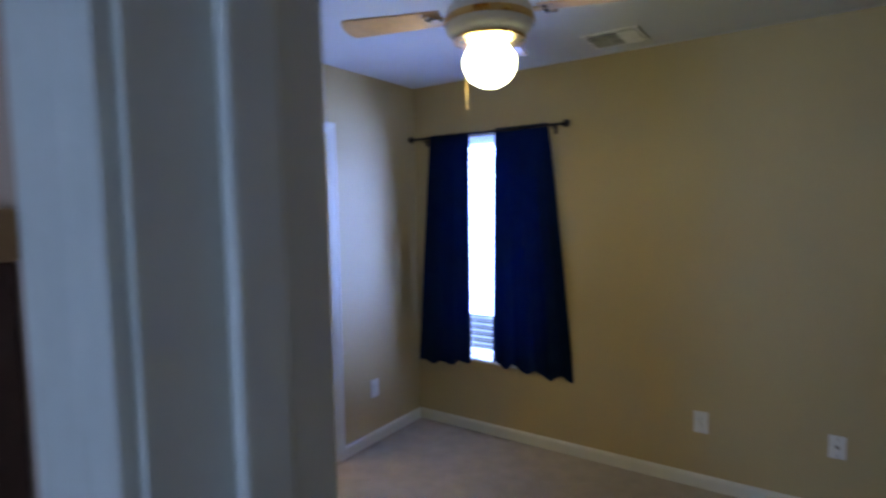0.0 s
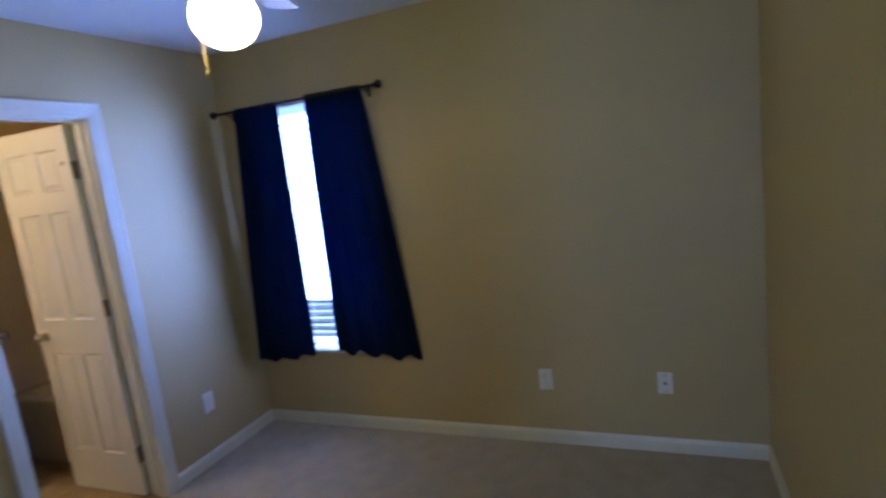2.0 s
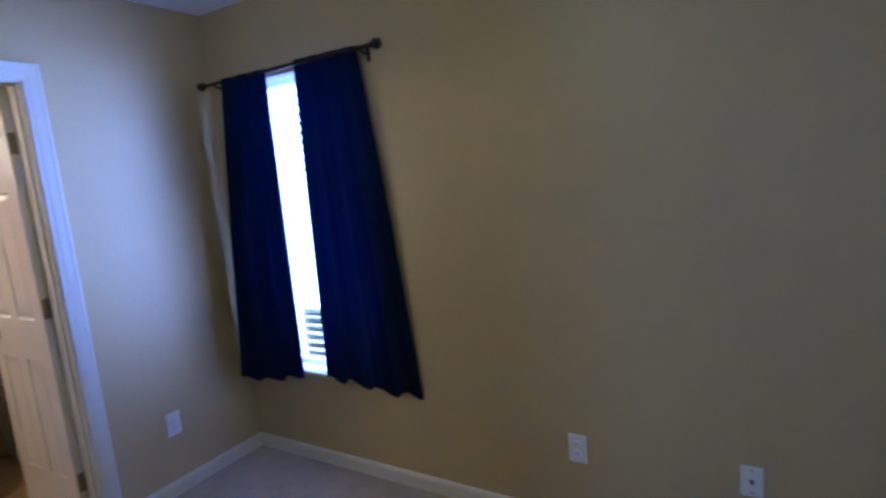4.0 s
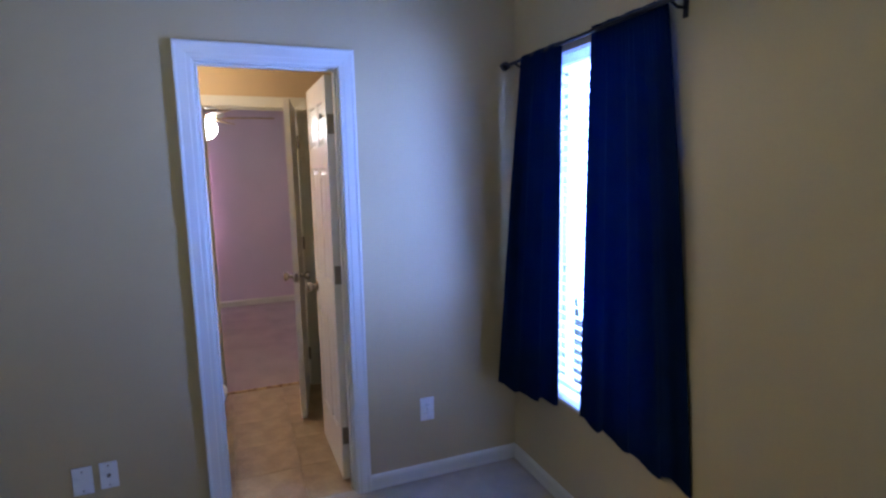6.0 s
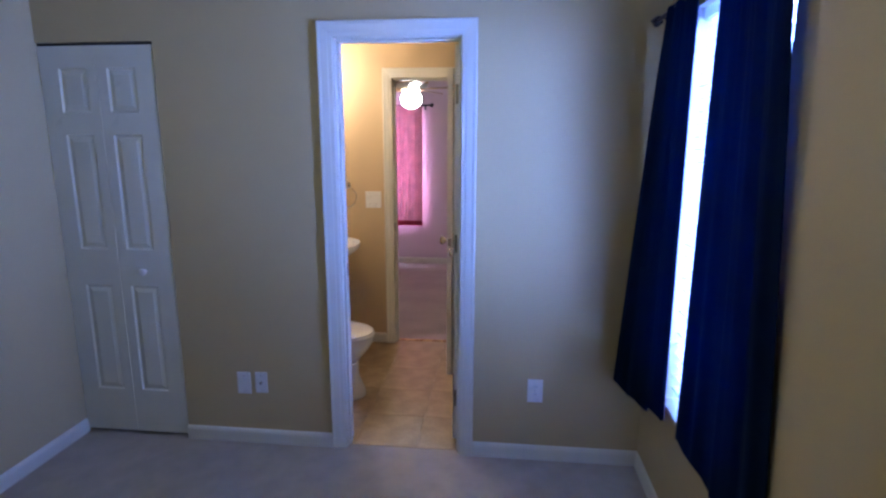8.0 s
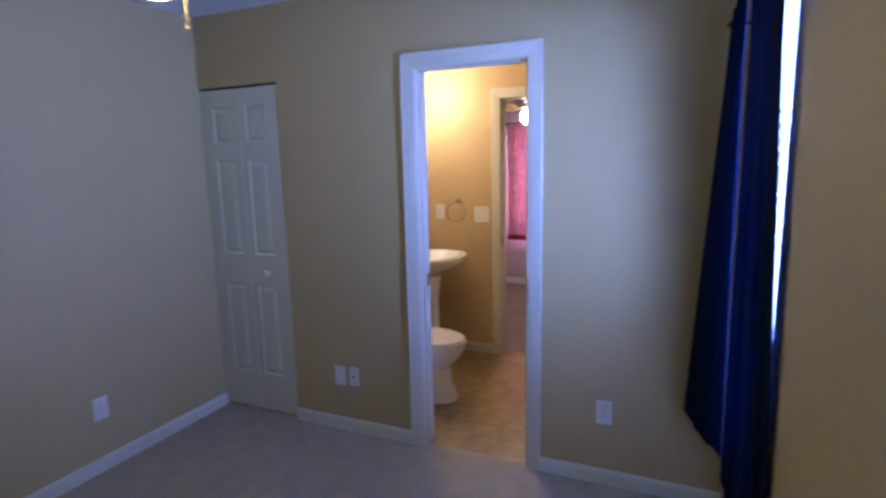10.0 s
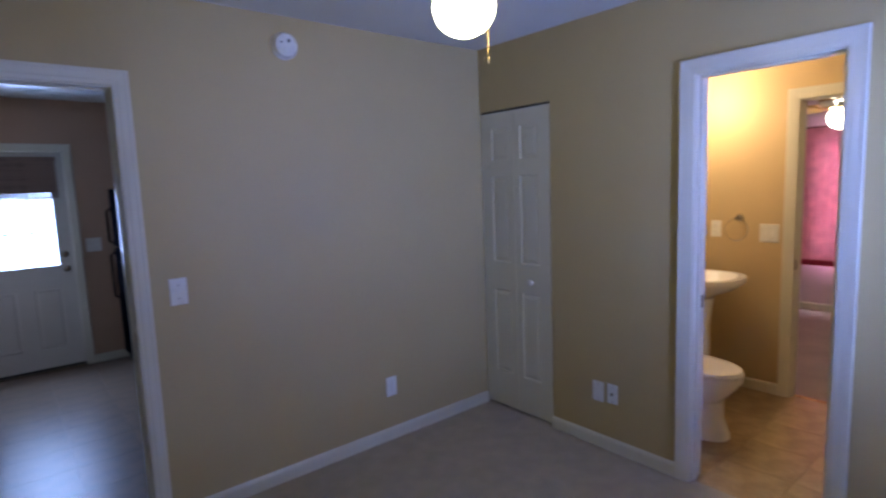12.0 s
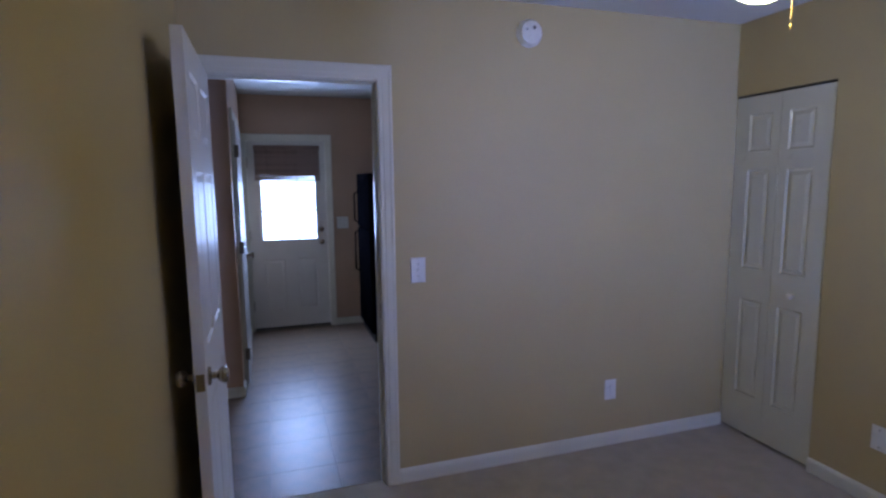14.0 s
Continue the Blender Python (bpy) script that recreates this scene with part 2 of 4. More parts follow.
# ---- structure: walls ----
J = 0.018   # jamb board
BD0, BD1 = -1.469, -0.892                # bedroom-bath door opening along y
FD0, FD1 = -1.503, -0.903                # bath-mauve door opening along y
ED0, ED1 = 2.170, 2.932                  # entry door opening along x
XD0, XD1 = 2.084, 2.873                  # kitchen outer door opening along x
CL0, CL1 = -2.945, -2.347                # closet opening along y
DH, CH = 2.03, 2.036
KP = "tan painted drywall wall"
wall("wall_north", "y", 0, 0.16, -0.06, RW + 0.12, 0, RH, [(WX0, WX1, WZ0, WZ1)], M_WALL, M_TRIM, "khaki painted drywall wall with the window")
wall("wall_west", "x", -0.12, 0, RD, 0, 0, RH, [(BD0 - J, BD1 + J, 0, DH + J), (CL0, CL1, 0, CH)], M_BATH, M_WALL, "khaki painted drywall wall with two door openings")
wall("wall_south", "y", RD - 0.115, RD, -0.30, 4.14, 0, RH, [(ED0 - J, ED1 + J, 0, DH + J)], M_KIT, M_WALL, "khaki painted drywall wall with the entry door")
wall("wall_east", "x", RW, RW + 0.12, RD, 0, 0, RH, [], M_WALL, M_WALL, "khaki painted drywall wall without openings")
wall("wall_bath_north", "y", 0, 0.16, BX - 0.06, -0.06, 0, RH, [], M_BATH, M_TRIM, "tan painted wall behind the bathtub")
wall("wall_bath_south", "y", BS - 0.10, BS, BX, -0.12, 0, RH, [], M_BATH, M_BATH, "tan painted wall behind toilet and basin")
wall("wall_bath_west", "x", BX - 0.12, BX, PS, 0, 0, RH, [(FD0 - J, FD1 + J, 0, DH + J)], M_MAUVE, M_BATH, "tan and mauve wall with a door opening")
wall("wall_closet", "x", -0.72, -0.70, RD - 0.115, BS - 0.10, 0, RH, [], M_BATH, M_WALL, "plain closet back wall behind the bifold door")
wall("wall_mauve_north", "y", 0, 0.16, PX - 0.12, BX - 0.06, 0, RH, [], M_MAUVE, M_TRIM, "mauve painted bedroom wall")
wall("wall_mauve_west", "x", PX - 0.12, PX, PS, 0, 0, RH, [(-2.20, -1.80, 0.60, 1.98)], M_TRIM, M_MAUVE, "mauve painted wall with a window")
wall("wall_mauve_south", "y", PS - 0.12, PS, PX - 0.12, BX, 0, RH, [], M_MAUVE, M_MAUVE, "mauve painted wall closing the room")
wall("wall_kitchen_south", "y", KS - 0.14, KS, -0.3, 4.02, 0, RH, [(XD0 - J, XD1 + J, 0, 1.995 + J)], M_TRIM, M_KIT, "beige painted wall with the outer door")
wall("wall_kitchen_block_west", "x", KE, KE + 0.11, KS, -4.44, 0, RH, [(-5.42 - J, -4.67 + J, 0, DH + J)], M_KIT, M_KIT, "beige painted hallway wall with a closet doorway")
wall("wall_kitchen_block_north", "y", -4.55, -4.44, KE + 0.11, 4.02, 0, RH, [], M_KIT, M_KIT, "beige painted wall end beside the hallway")
wall("wall_kitchen_east", "x", 4.02, 4.14, KS, RD - 0.115, 0, RH, [], M_KIT, M_KIT, "plain beige wall closing the hallway")
wall("wall_kitchen_west", "x", -0.3, -0.18, KS, RD - 0.115, 0, RH, [], M_KIT, M_KIT, "plain beige wall closing the kitchen")
slab("ceiling", 0.001, RD + 0.001, RH, RW - 0.001, -0.001, RH + 0.1, M_CEIL, "white textured bedroom ceiling", "ceiling")
slab("ceiling_bath", BX, BS, RH, -0.12, 0, RH + 0.1, M_CEIL, "white bathroom ceiling", "ceiling")
slab("ceiling_mauve_room", PX, PS, RH, BX - 0.12, 0, RH + 0.1, M_CEIL, "white ceiling of the mauve room", "ceiling")
slab("ceiling_kitchen", -0.3, KS, RH, 4.02, RD - 0.115, RH + 0.1, M_CEIL, "white kitchen ceiling", "ceiling")
slab("ceiling_closet", -0.70, RD, RH, -0.12, BS - 0.1, RH + 0.1, M_CEIL, "white closet ceiling", "ceiling")
# Unseen slab, added to block sun and sky at the ceiling joints.
slab("roof", -5.2, -7.0, RH + 0.12, 4.6, 0.6, RH + 0.2, M_CEIL, "plain unseen roof slab keeping sun and sky out of the house", "roof")
slab("floor", -0.03, RD - 0.05, -0.05, RW, 0, 0, M_CARPET, "beige cut-pile bedroom carpet", "carpet")
slab("floor_closet", -0.70, RD, -0.05, -0.03, BS - 0.1, -0.001, M_CARPET, "beige carpet inside the closet", "carpet")
slab("floor_mauve_room", PX, PS, -0.05, BX - 0.06, 0, 0, M_CARPET2, "mauve-beige carpet of the far bedroom", "carpet")
floor_bath = slab("floor_bath", BX - 0.06, BS, -0.05, -0.03, 0, -0.004, M_GROUT, "brown mottled vinyl tile bathroom floor", "floor")
floor_kitchen = slab("floor_kitchen", -0.3, KS - 0.14, -0.05, 4.02, RD - 0.05, -0.004, M_GROUTK, "grey-brown mottled vinyl tile kitchen floor", "floor")
slab("ground", -400, -400, -0.5, 400, 400, -0.3, M_GROUND, "dry lawn outside the house", "ground")
slab("threshold_strip", BX - 0.075, FD0, -0.002, BX - 0.05, FD1, 0.006, M_BRASS, "metal carpet edge strip in the doorway", "trim")


def baseboard(p0, p1, nx, ny):
    """White baseboard from p0 to p1 on a wall whose normal is (nx, ny)."""
    (x0, y0), (x1, y1) = p0, p1
    prof = [(0, 0), (0.013, 0), (0.013, 0.058), (0.010, 0.066), (0.006, 0.072), (0, 0.076)]
    rings = [[(x + nx * d, y + ny * d, z) for d, z in prof] for x, y in ((x0, y0), (x1, y1))]
    return tagged(finish("baseboard", loft(rings), M_TRIM), "white painted wooden baseboard along the wall", "baseboard", kind="structure")


baseboard((0.013, 0), (RW - 0.013, 0), 0, -1)
baseboard((RW, RD), (RW, 0), -1, 0)
baseboard((0, BD1 + 0.078), (0, 0), 1, 0)
baseboard((0, CL1), (0, BD0 - 0.078), 1, 0)
baseboard((0, RD), (ED0 - 0.075, RD), 0, 1)
baseboard((BX, BS), (BX, FD0 - 0.075), 1, 0)
baseboard((BX + 0.013, BS), (-0.12, BS), 0, 1)
baseboard((PX, PS), (PX, 0), 1, 0)
baseboard((-0.18, KS), (XD0 - 0.065, KS), 0, 1)
baseboard((XD1 + 0.065, KS), (KE, KS), 0, 1)
baseboard((KE, -4.44), (4.02, -4.44), 0, 1)
baseboard((KE, KS), (KE, -5.495), -1, 0)
baseboard((KE, -4.595), (KE, -4.44), -1, 0)


# ---- door frames and doors ----
def casing_boards(parent, w, h, cw, y, out, mat=M_TRIM):
    """Mitred casing round an opening 0..w, on a wall face at y, standing out along `out` (-1 or 1)."""
    prof = [(0.0, 0.0), (0.0, 0.008), (0.004, 0.010), (0.020, 0.0115), (0.024, 0.0135), (cw - 0.016, 0.016), (cw - 0.010, 0.0185), (cw - 0.002, 0.0185), (cw, 0.017), (cw, 0.0)]
    g = 0.006

    def ring(cx, cz, dx, dz):
        return [(cx + dx * (g + a), y + out * b, cz + dz * (g + a)) for a, b in prof]
    corners = [ring(0, 0, -1, 0), ring(0, h, -1, 1), ring(w, h, 1, 1), ring(w, 0, 1, 0)]
    for nm, a, b in (("casing_side", 0, 1), ("casing_head", 1, 2), ("casing_side", 2, 3)):
        part(nm, loft([corners[a], corners[b]]), mat, parent)


def door_frame(name, m, w, h, t, label, cw=0.066, stop_y=0.05, both=True):
    """Local x along the opening, front wall face at y = 0, wall reaching to y = t."""
    fr = thing(name, m, label, "door frame", kind="structure")
    casing_boards(fr, w, h, cw, 0, -1)
    if both:
        casing_boards(fr, w, h, cw, t, 1)
    e = 0.002
    part("jamb", box(-J + e, 0.001, 0, 0, t - 0.001, h), M_TRIM, fr)
    part("jamb", box(w, 0.001, 0, w + J - e, t - 0.001, h), M_TRIM, fr)
    part("jamb_head", box(-J + e, 0.001, h, w + J - e, t - 0.001, h + J - e), M_TRIM, fr)
    for a, b in ((0, 0.011), (w - 0.011, w)):
        part("door_stop", box(a, stop_y, 0, b, stop_y + 0.033, h - 0.011), M_TRIM, fr, bevel=0.003)
    part("door_stop", box(0, stop_y, h - 0.011, w, stop_y + 0.033, h), M_TRIM, fr, bevel=0.003)
    return fr


def raised_panel(x0, x1, z0, z1, y, out):
    """Moulded field: slopes down into a groove, then up to a flat raised centre."""
    def ring(i, d):
        return [(x0 + i, y + out * d, z0 + i), (x1 - i, y + out * d, z0 + i), (x1 - i, y + out * d, z1 - i), (x0 + i, y + out * d, z1 - i)]
    bm = bmesh.new()
    rows = [[bm.verts.new(p) for p in r] for r in (ring(0, 0), ring(0.008, -0.007), ring(0.014, -0.007), ring(0.034, -0.001), ring(0.036, -0.001))]
    for a, b in zip(rows, rows[1:]):
        for i in range(4):
            bm.faces.new((a[i], a[(i + 1) % 4], b[(i + 1) % 4], b[i]))
    bm.faces.new(rows[-1])
    return bm


def leaf(parent, w, h, t, cols, rows, mat):
    """Door leaf, x 0..w, y -t..0, z 0..h, as stiles and rails round moulded panels on both faces."""
    holes = [(a, b, c, d) for a, b in cols for c, d in rows]
    xs = sorted({0, w, *[v for c in cols for v in c]})
    zs = sorted({0, h, *[v for r in rows for v in r]})
    bm = bmesh.new()
    vs = {}

    def v(x, z):
        if (x, z) not in vs:
            vs[x, z] = bm.verts.new((x, 0, z))
        return vs[x, z]
    for a, b in zip(xs, xs[1:]):
        for c, d in zip(zs, zs[1:]):
            if not any(q[0] <= a and b <= q[1] and q[2] <= c and d <= q[3] for q in holes):
                bm.faces.new((v(a, c), v(b, c), v(b, d), v(a, d)))
    got = bmesh.ops.extrude_face_region(bm, geom=bm.faces[:])
    bmesh.ops.translate(bm, vec=(0, -t, 0), verts=[g for g in got["geom"] if isinstance(g, bmesh.types.BMVert)])
    body = part("leaf", bm, mat, parent)
    for q in holes:
        bm = raised_panel(*q, 0, 1)
        two = raised_panel(*q, -t, -1)
        me = bpy.data.meshes.new("t")
        two.to_mesh(me)
        two.free()
        bm.from_mesh(me)
        bpy.data.meshes.remove(me)
        part("panel", bm, mat, body)
    return body


def knob_set(parent, x, z, t, mat=M_NICKEL):
    for s, y in ((1, 0), (-1, -t)):
        bm = turned([(0.031, 0), (0.031, 0.004), (0.027, 0.008), (0.012, 0.010), (0.011, 0.026), (0.019, 0.032), (0.027, 0.042), (0.028, 0.052), (0.023, 0.060), (0.010, 0.063)], 24)
        turn_bm(bm, pose(x, y, z, -90 * s))
        part("door_knob", bm, mat, parent, "satin nickel round knob", smooth=True)


def hinges(parent, t, zs, side, open_leaf=True):
    """Three butt hinges at x = 0; knuckles stand out on face `side`."""
    y = 0.004 if side > 0 else -t - 0.004
    for z in zs:
        hg = part("hinge", box(-0.004, min(y, y - side * 0.034), z, -0.001, max(y, y - side * 0.034), z + 0.09), M_HINGE, parent, "dull bronze butt hinge")
        if open_leaf:
            part("jamb_leaf", box(0.004 - 0.042, y + side * 0.0005, z, -0.006, y + side * 0.003, z + 0.09), M_HINGE, hg)
        bm = bmesh.new()
        for k in range(3):
            turn = turned([(0.0085, 0), (0.0085, 0.029)], 12)
            turn_bm(turn, pose(-0.002, y + side * 0.005, z + 0.0305 * k))
            me = bpy.data.meshes.new("t")
            turn.to_mesh(me)
            turn.free()
            bm.from_mesh(me)
            bpy.data.meshes.remove(me)
        part("knuckle", bm, M_HINGE, hg, smooth=True)


SIX_ROWS = ((0.24, 0.82), (1.01, 1.585), (1.69, 1.90))


def panel_door(name, m, w, h, label, side, mat=M_DOOR, t=0.035, open_leaf=True):
    d = thing(name, m, label, "door", kind="structure")
    s, mid = 0.105 * min(1, w / 0.70), 0.09 * min(1, w / 0.70)
    pw = (w - 2 * s - mid) / 2
    leaf(d, w, h, t, ((s, s + pw), (w - s - pw, w - s)), SIX_ROWS, mat)
    knob_set(d, w - 0.062, 0.92, t)
    part("latch_plate", box(w - 0.001, -t / 2 - 0.013, 0.892, w + 0.0015, -t / 2 + 0.013, 0.948), M_NICKEL, d)
    hinges(d, t, (0.19, 1.02, 1.74), side, open_leaf)
    return d


# bath door: local x runs along -y from the hinge side
door_frame("door_frame_bath", pose(0, BD0, 0, 0, 0, 90), BD1 - BD0, DH, 0.12, "white painted door frame to the bathroom", 0.070, 0.030)
panel_door("door_bath", pose(-0.124, BD1 - 0.036, 0.012, 0, 0, 181.0), 0.560, 2.008, "white six-panel bathroom door standing open", -1)
hp = thing("hinge_pin_stop", pose(-0.124, BD1 - 0.036, 1.747, 0, 0, 181.0), "brass hinge pin door stop with white rubber tip", "door stop")
part("stop_rod", tube([(-0.004, -0.045, 0.09), (0.03, -0.010, 0.09), (0.045, 0.012, 0.09)], 0.004, 8), M_BRASS, hp, smooth=True)
part("rubber_tip", turn_bm(turned([(0.010, 0), (0.014, 0.006), (0.012, 0.014)], 16), pose(0.045, 0.012, 0.09, -90)), M_PLATE, hp, smooth=True)
door_frame("door_frame_mauve_room", pose(BX, FD0, 0, 0, 0, 90), FD1 - FD0, DH, 0.12, "white painted door frame to the mauve room", 0.066, 0.038)
panel_door("door_mauve_room", pose(BX + 0.006, FD1 - 0.006, 0.012, 0, 0, -9.5), 0.592, 2.008, "white six-panel door standing open into the bathroom", 1)
door_frame("door_frame_entry", pose(ED1, RD, 0, 0, 0, 180), ED1 - ED0, DH, 0.115, "white painted entry door frame", 0.066, 0.038)
panel_door("door_entry", pose(ED1 - 0.032, RD + 0.024, 0.012, 0, 0, 90.5), 0.757, 2.008, "white six-panel entry door standing open along the wall", -1)
strike = tagged(finish("strike_plate", box(ED0 - 0.0005, RD - 0.036, 0.88, ED0 + 0.0015, RD - 0.008, 0.955), M_NICKEL), "satin nickel strike plate on the jamb", "strike plate")
tagged(finish("strike_plate", box(-0.112, BD0 - 0.0005, 0.90, -0.084, BD0 + 0.0015, 0.965), M_HINGE), "dull bronze strike plate on the bathroom jamb", "strike plate")
tagged(finish("strike_plate", box(BX - 0.038, FD0 - 0.0005, 0.90, BX - 0.008, FD0 + 0.0015, 0.965), M_HINGE), "dull bronze strike plate on the far jamb", "strike plate")


# closet bifold
def bifold(name, m, w, h):
    d = thing(name, m, "white six-panel bifold closet door with a white knob", "closet door", kind="structure")
    lw = w / 2 - 0.0016
    for k in range(2):
        sub = part("bifold_hinge_edge", box(k * (w / 2) + lw * 0.3, -0.030, -0.004, k * (w / 2) + lw * 0.7, -0.006, 0.0), M_RUBBER, d)
        lf = leaf(d, lw, h, 0.032, ((0.095, lw - 0.050) if k == 0 else (0.050, lw - 0.095),), SIX_ROWS, M_CLOSET)
        lf.matrix_basis = pose(k * (w / 2) + 0.0008, 0, 0)
    bm = turned([(0.010, 0), (0.010, 0.012), (0.017, 0.018), (0.0185, 0.026), (0.014, 0.032), (0.004, 0.034)], 20)
    turn_bm(bm, pose(w / 2 + 0.14, -0.032, 0.90, 90))
    part("knob", bm, M_DOOR, d, "small white round knob", smooth=True)
    part("track", box(0, -0.028, h + 0.002, w, -0.004, h + 0.012), M_RUBBER, d, "dark metal overhead track")
    return d


bifold("door_closet", pose(-0.036, CL0 + 0.003, 0.020, 0, 0, 90), CL1 - CL0 - 0.006, CH - 0.034)


# ---- window, blinds, curtains ----
def sash_window(name, m, w, h, label):
    """Local x 0..w, z 0..h, y grows outwards."""
    wd = thing(name, m, label, "window", kind="structure")
    f = 0.035
    fr = part("window_frame", box(0, 0.09, 0, f, 0.135, h), M_TRIM, wd)
    part("window_frame", box(w - f, 0.09, 0, w, 0.135, h), M_TRIM, wd)
    part("window_frame", box(f, 0.09, h - f, w - f, 0.135, h), M_TRIM, wd)
    part("window_frame", box(f, 0.09, 0, w - f, 0.135, f), M_TRIM, wd)
    p = part("pane", box(f, 0.110, f, w - f, 0.114, h - f), M_PANE, wd)
    p.visible_shadow = False
    part("window_sill", box(0.001, -0.012, 0.0, w - 0.001, 0.09, 0.018), M_TRIM, wd, bevel=0.004)
    return wd


sash_window("window_1", pose(WX0, 0, WZ0), WX1 - WX0, WZ1 - WZ0, "white framed bedroom window with a painted sill")
sash_window("window_2", pose(PX, -2.20, 0.60, 0, 0, 90), 0.40, 1.38, "white framed window of the mauve room")


def blinds(m, w, z0, z1, pitch, tilt, n_skip=0):
    b = thing("window_blind", m, "white horizontal slat blind lowered in the window", "blind")
    part("head_rail", box(0.008, 0.025, z1 - 0.045, w - 0.008, 0.075, z1 - 0.004), M_BLIND, b, bevel=0.003)
    part("bottom_rail", box(0.010, 0.028, z0, w - 0.010, 0.076, z0 + 0.016), M_BLIND, b, bevel=0.003)
    ring = [(0.012, y, 0.0022 * math.cos(y / 0.025 * 1.4)) for y in (-0.025, -0.012, 0, 0.012, 0.025)]
    prof = [(y, z + 0.0014) for _, y, z in ring] + [(y, z - 0.0014) for _, y, z in ring[::-1]]
    bm = loft([[(0.012, y, z) for y, z in prof], [(w - 0.012, y, z) for y, z in prof]])
    turn_bm(bm, pose(0, 0, 0, tilt))
    z, first = z0 + 0.016 + pitch, None
    while z < z1 - 0.05:
        if first is None:
            first = part("slat", bm, M_BLIND, b)
            ob = first
        else:
            ob = new("slat", first.data)
            ob.parent = b
        ob.matrix_basis = pose(0, 0.052, z)
        z += pitch
    for x in (0.14, w - 0.14):
        part("cord", box(x, 0.0515, z0 + 0.016, x + 0.0015, 0.0525, z1 - 0.045), M_BLIND, b)
    return b


blinds(pose(WX0, 0, WZ0), WX1 - WX0, 0.06, WZ1 - WZ0, 0.046, -14)


def curtain(name, m, top, bottom, y_top, y_bottom, z0, z1, folds, mat, label, seed, depth=0.012, dip=0.03, wrap=0.0, bounce=None):
    """Rod-pocket panel, thick cloth with an uneven hem. Pairs give both side edges: along the wall at top and hem, and away from it (negative y).
    wrap: the share of the width that turns back to the wall at the first edge."""
    rnd = random.Random(seed)
    nx, nz = 120, 44
    ph = [rnd.uniform(0, 6.28) for _ in range(5)]
    rows_f, rows_b = [], []
    for j in range(nz + 1):
        s = j / nz
        rf, rb = [], []
        for i in range(nx + 1):
            u = i / nx
            e0, e1 = (top[k] + (bottom[k] - top[k]) * s ** 0.85 for k in (0, 1))
            y0, y1 = (y_top[k] + (y_bottom[k] - y_top[k]) * s ** 0.9 for k in (0, 1))
            uu = u + 0.018 * math.sin(2 * math.pi * u * 1.5 + ph[0]) * math.sin(math.pi * u)
            fold = math.sin(2 * math.pi * folds * u + ph[1] + 0.6 * math.sin(3 * u + ph[2]) + 0.5 * s)
            crease = 0.22 * math.sin(2 * math.pi * folds * 2.3 * u + ph[3] - s) + 0.06 * math.sin(2 * math.pi * folds * 4.7 * u + ph[4] + 2 * s)
            gather = 0.004 * math.sin(2 * math.pi * folds * 5 * u + ph[2]) * max(0.0, 1 - 6 * s)
            y = y0 + (y1 - y0) * u - depth * (0.30 + 0.80 * s) * (fold + crease) * (0.35 + 0.65 * math.sin(math.pi * u)) + gather
            if wrap and u < wrap:
                k = 1 - u / wrap
                y += (-0.050 - y) * k
                uu = wrap * (0.55 + 0.45 * u / wrap) * (1 - 0.35 * k)
            y = min(y, -0.006)
            hem = (0.45 * dip * fold + 0.35 * dip * math.sin(2 * math.pi * 0.8 * u + ph[2]) + 0.2 * dip * crease) * s ** 6
            x, z = e0 + (e1 - e0) * uu, z1 + (z0 - z1) * s + hem
            rf.append((x, y, z))
            rb.append((x, y + 0.004, z))
        rows_f.append(rf)
        rows_b.append(rb)
    bm = loft([rf + rb[::-1] for rf, rb in zip(rows_f, rows_b)])
    # Back faces get the added pale reflector material.
    if bounce:
        bm.faces.ensure_lookup_table()
        ring = 2 * (nx + 1)
        for f in bm.faces[:nz * ring]:
            f.material_index = int(nx < f.index % ring < ring - 1)
    return tagged(finish(name, bm, [mat, bounce] if bounce else mat, smooth=True, m=m), label, "curtain")


curtain("curtain", pose(0, 0, 0), (0.160, 0.508), (0.090, 0.488), (-0.074, -0.066), (-0.180, -0.052), 0.500, 2.085, 3.4, M_NAVY, "navy blue curtain panel hanging from the black rod", 3, depth=0.013, dip=0.035, wrap=0.10, bounce=M_BACK_BOUNCE)
curtain("curtain", pose(0, 0, 0), (0.700, 1.062), (0.668, 1.214), (-0.062, -0.048), (-0.058, -0.014), 0.500, 2.092, 3.8, M_NAVY, "wide navy blue curtain panel with flared hem", 8, depth=0.017, dip=0.055, bounce=M_BACK_BOUNCE)


def curtain_rod(m, x0, x1, z, y, label):
    rod = thing("curtain_rod", m, label, "curtain rod")
    part("bar", tube([(x0, y, z), (x1, y, z)], 0.0085, 14), M_ROD, rod, smooth=True)
    for x, s in ((x0, -1), (x1, 1)):
        neck = turn_bm(turned([(0.011, 0), (0.011, 0.008), (0.007, 0.010), (0.007, 0.016)], 18), pose(x, y, z, 0, 90 * s))
        part("finial_neck", neck, M_ROD, rod, smooth=True)
        part("finial", turn_bm(box(-0.017, -0.017, -0.017, 0.017, 0.017, 0.017), pose(x + s * 0.032, y, z, 40, 12, 8)), M_ROD, rod, "black faceted cube finial", bevel=0.004)
    for x in (x0 + 0.07, x1 - 0.06):
        part("bracket", tube([(x, 0, z - 0.02), (x, y * 0.6, z - 0.02), (x, y, z - 0.006)], 0.005, 8), M_ROD, rod, smooth=True)
        part("bracket_plate", box(x - 0.011, -0.004, z - 0.05, x + 0.011, -0.0005, z + 0.012), M_ROD, rod, bevel=0.002)
    return rod


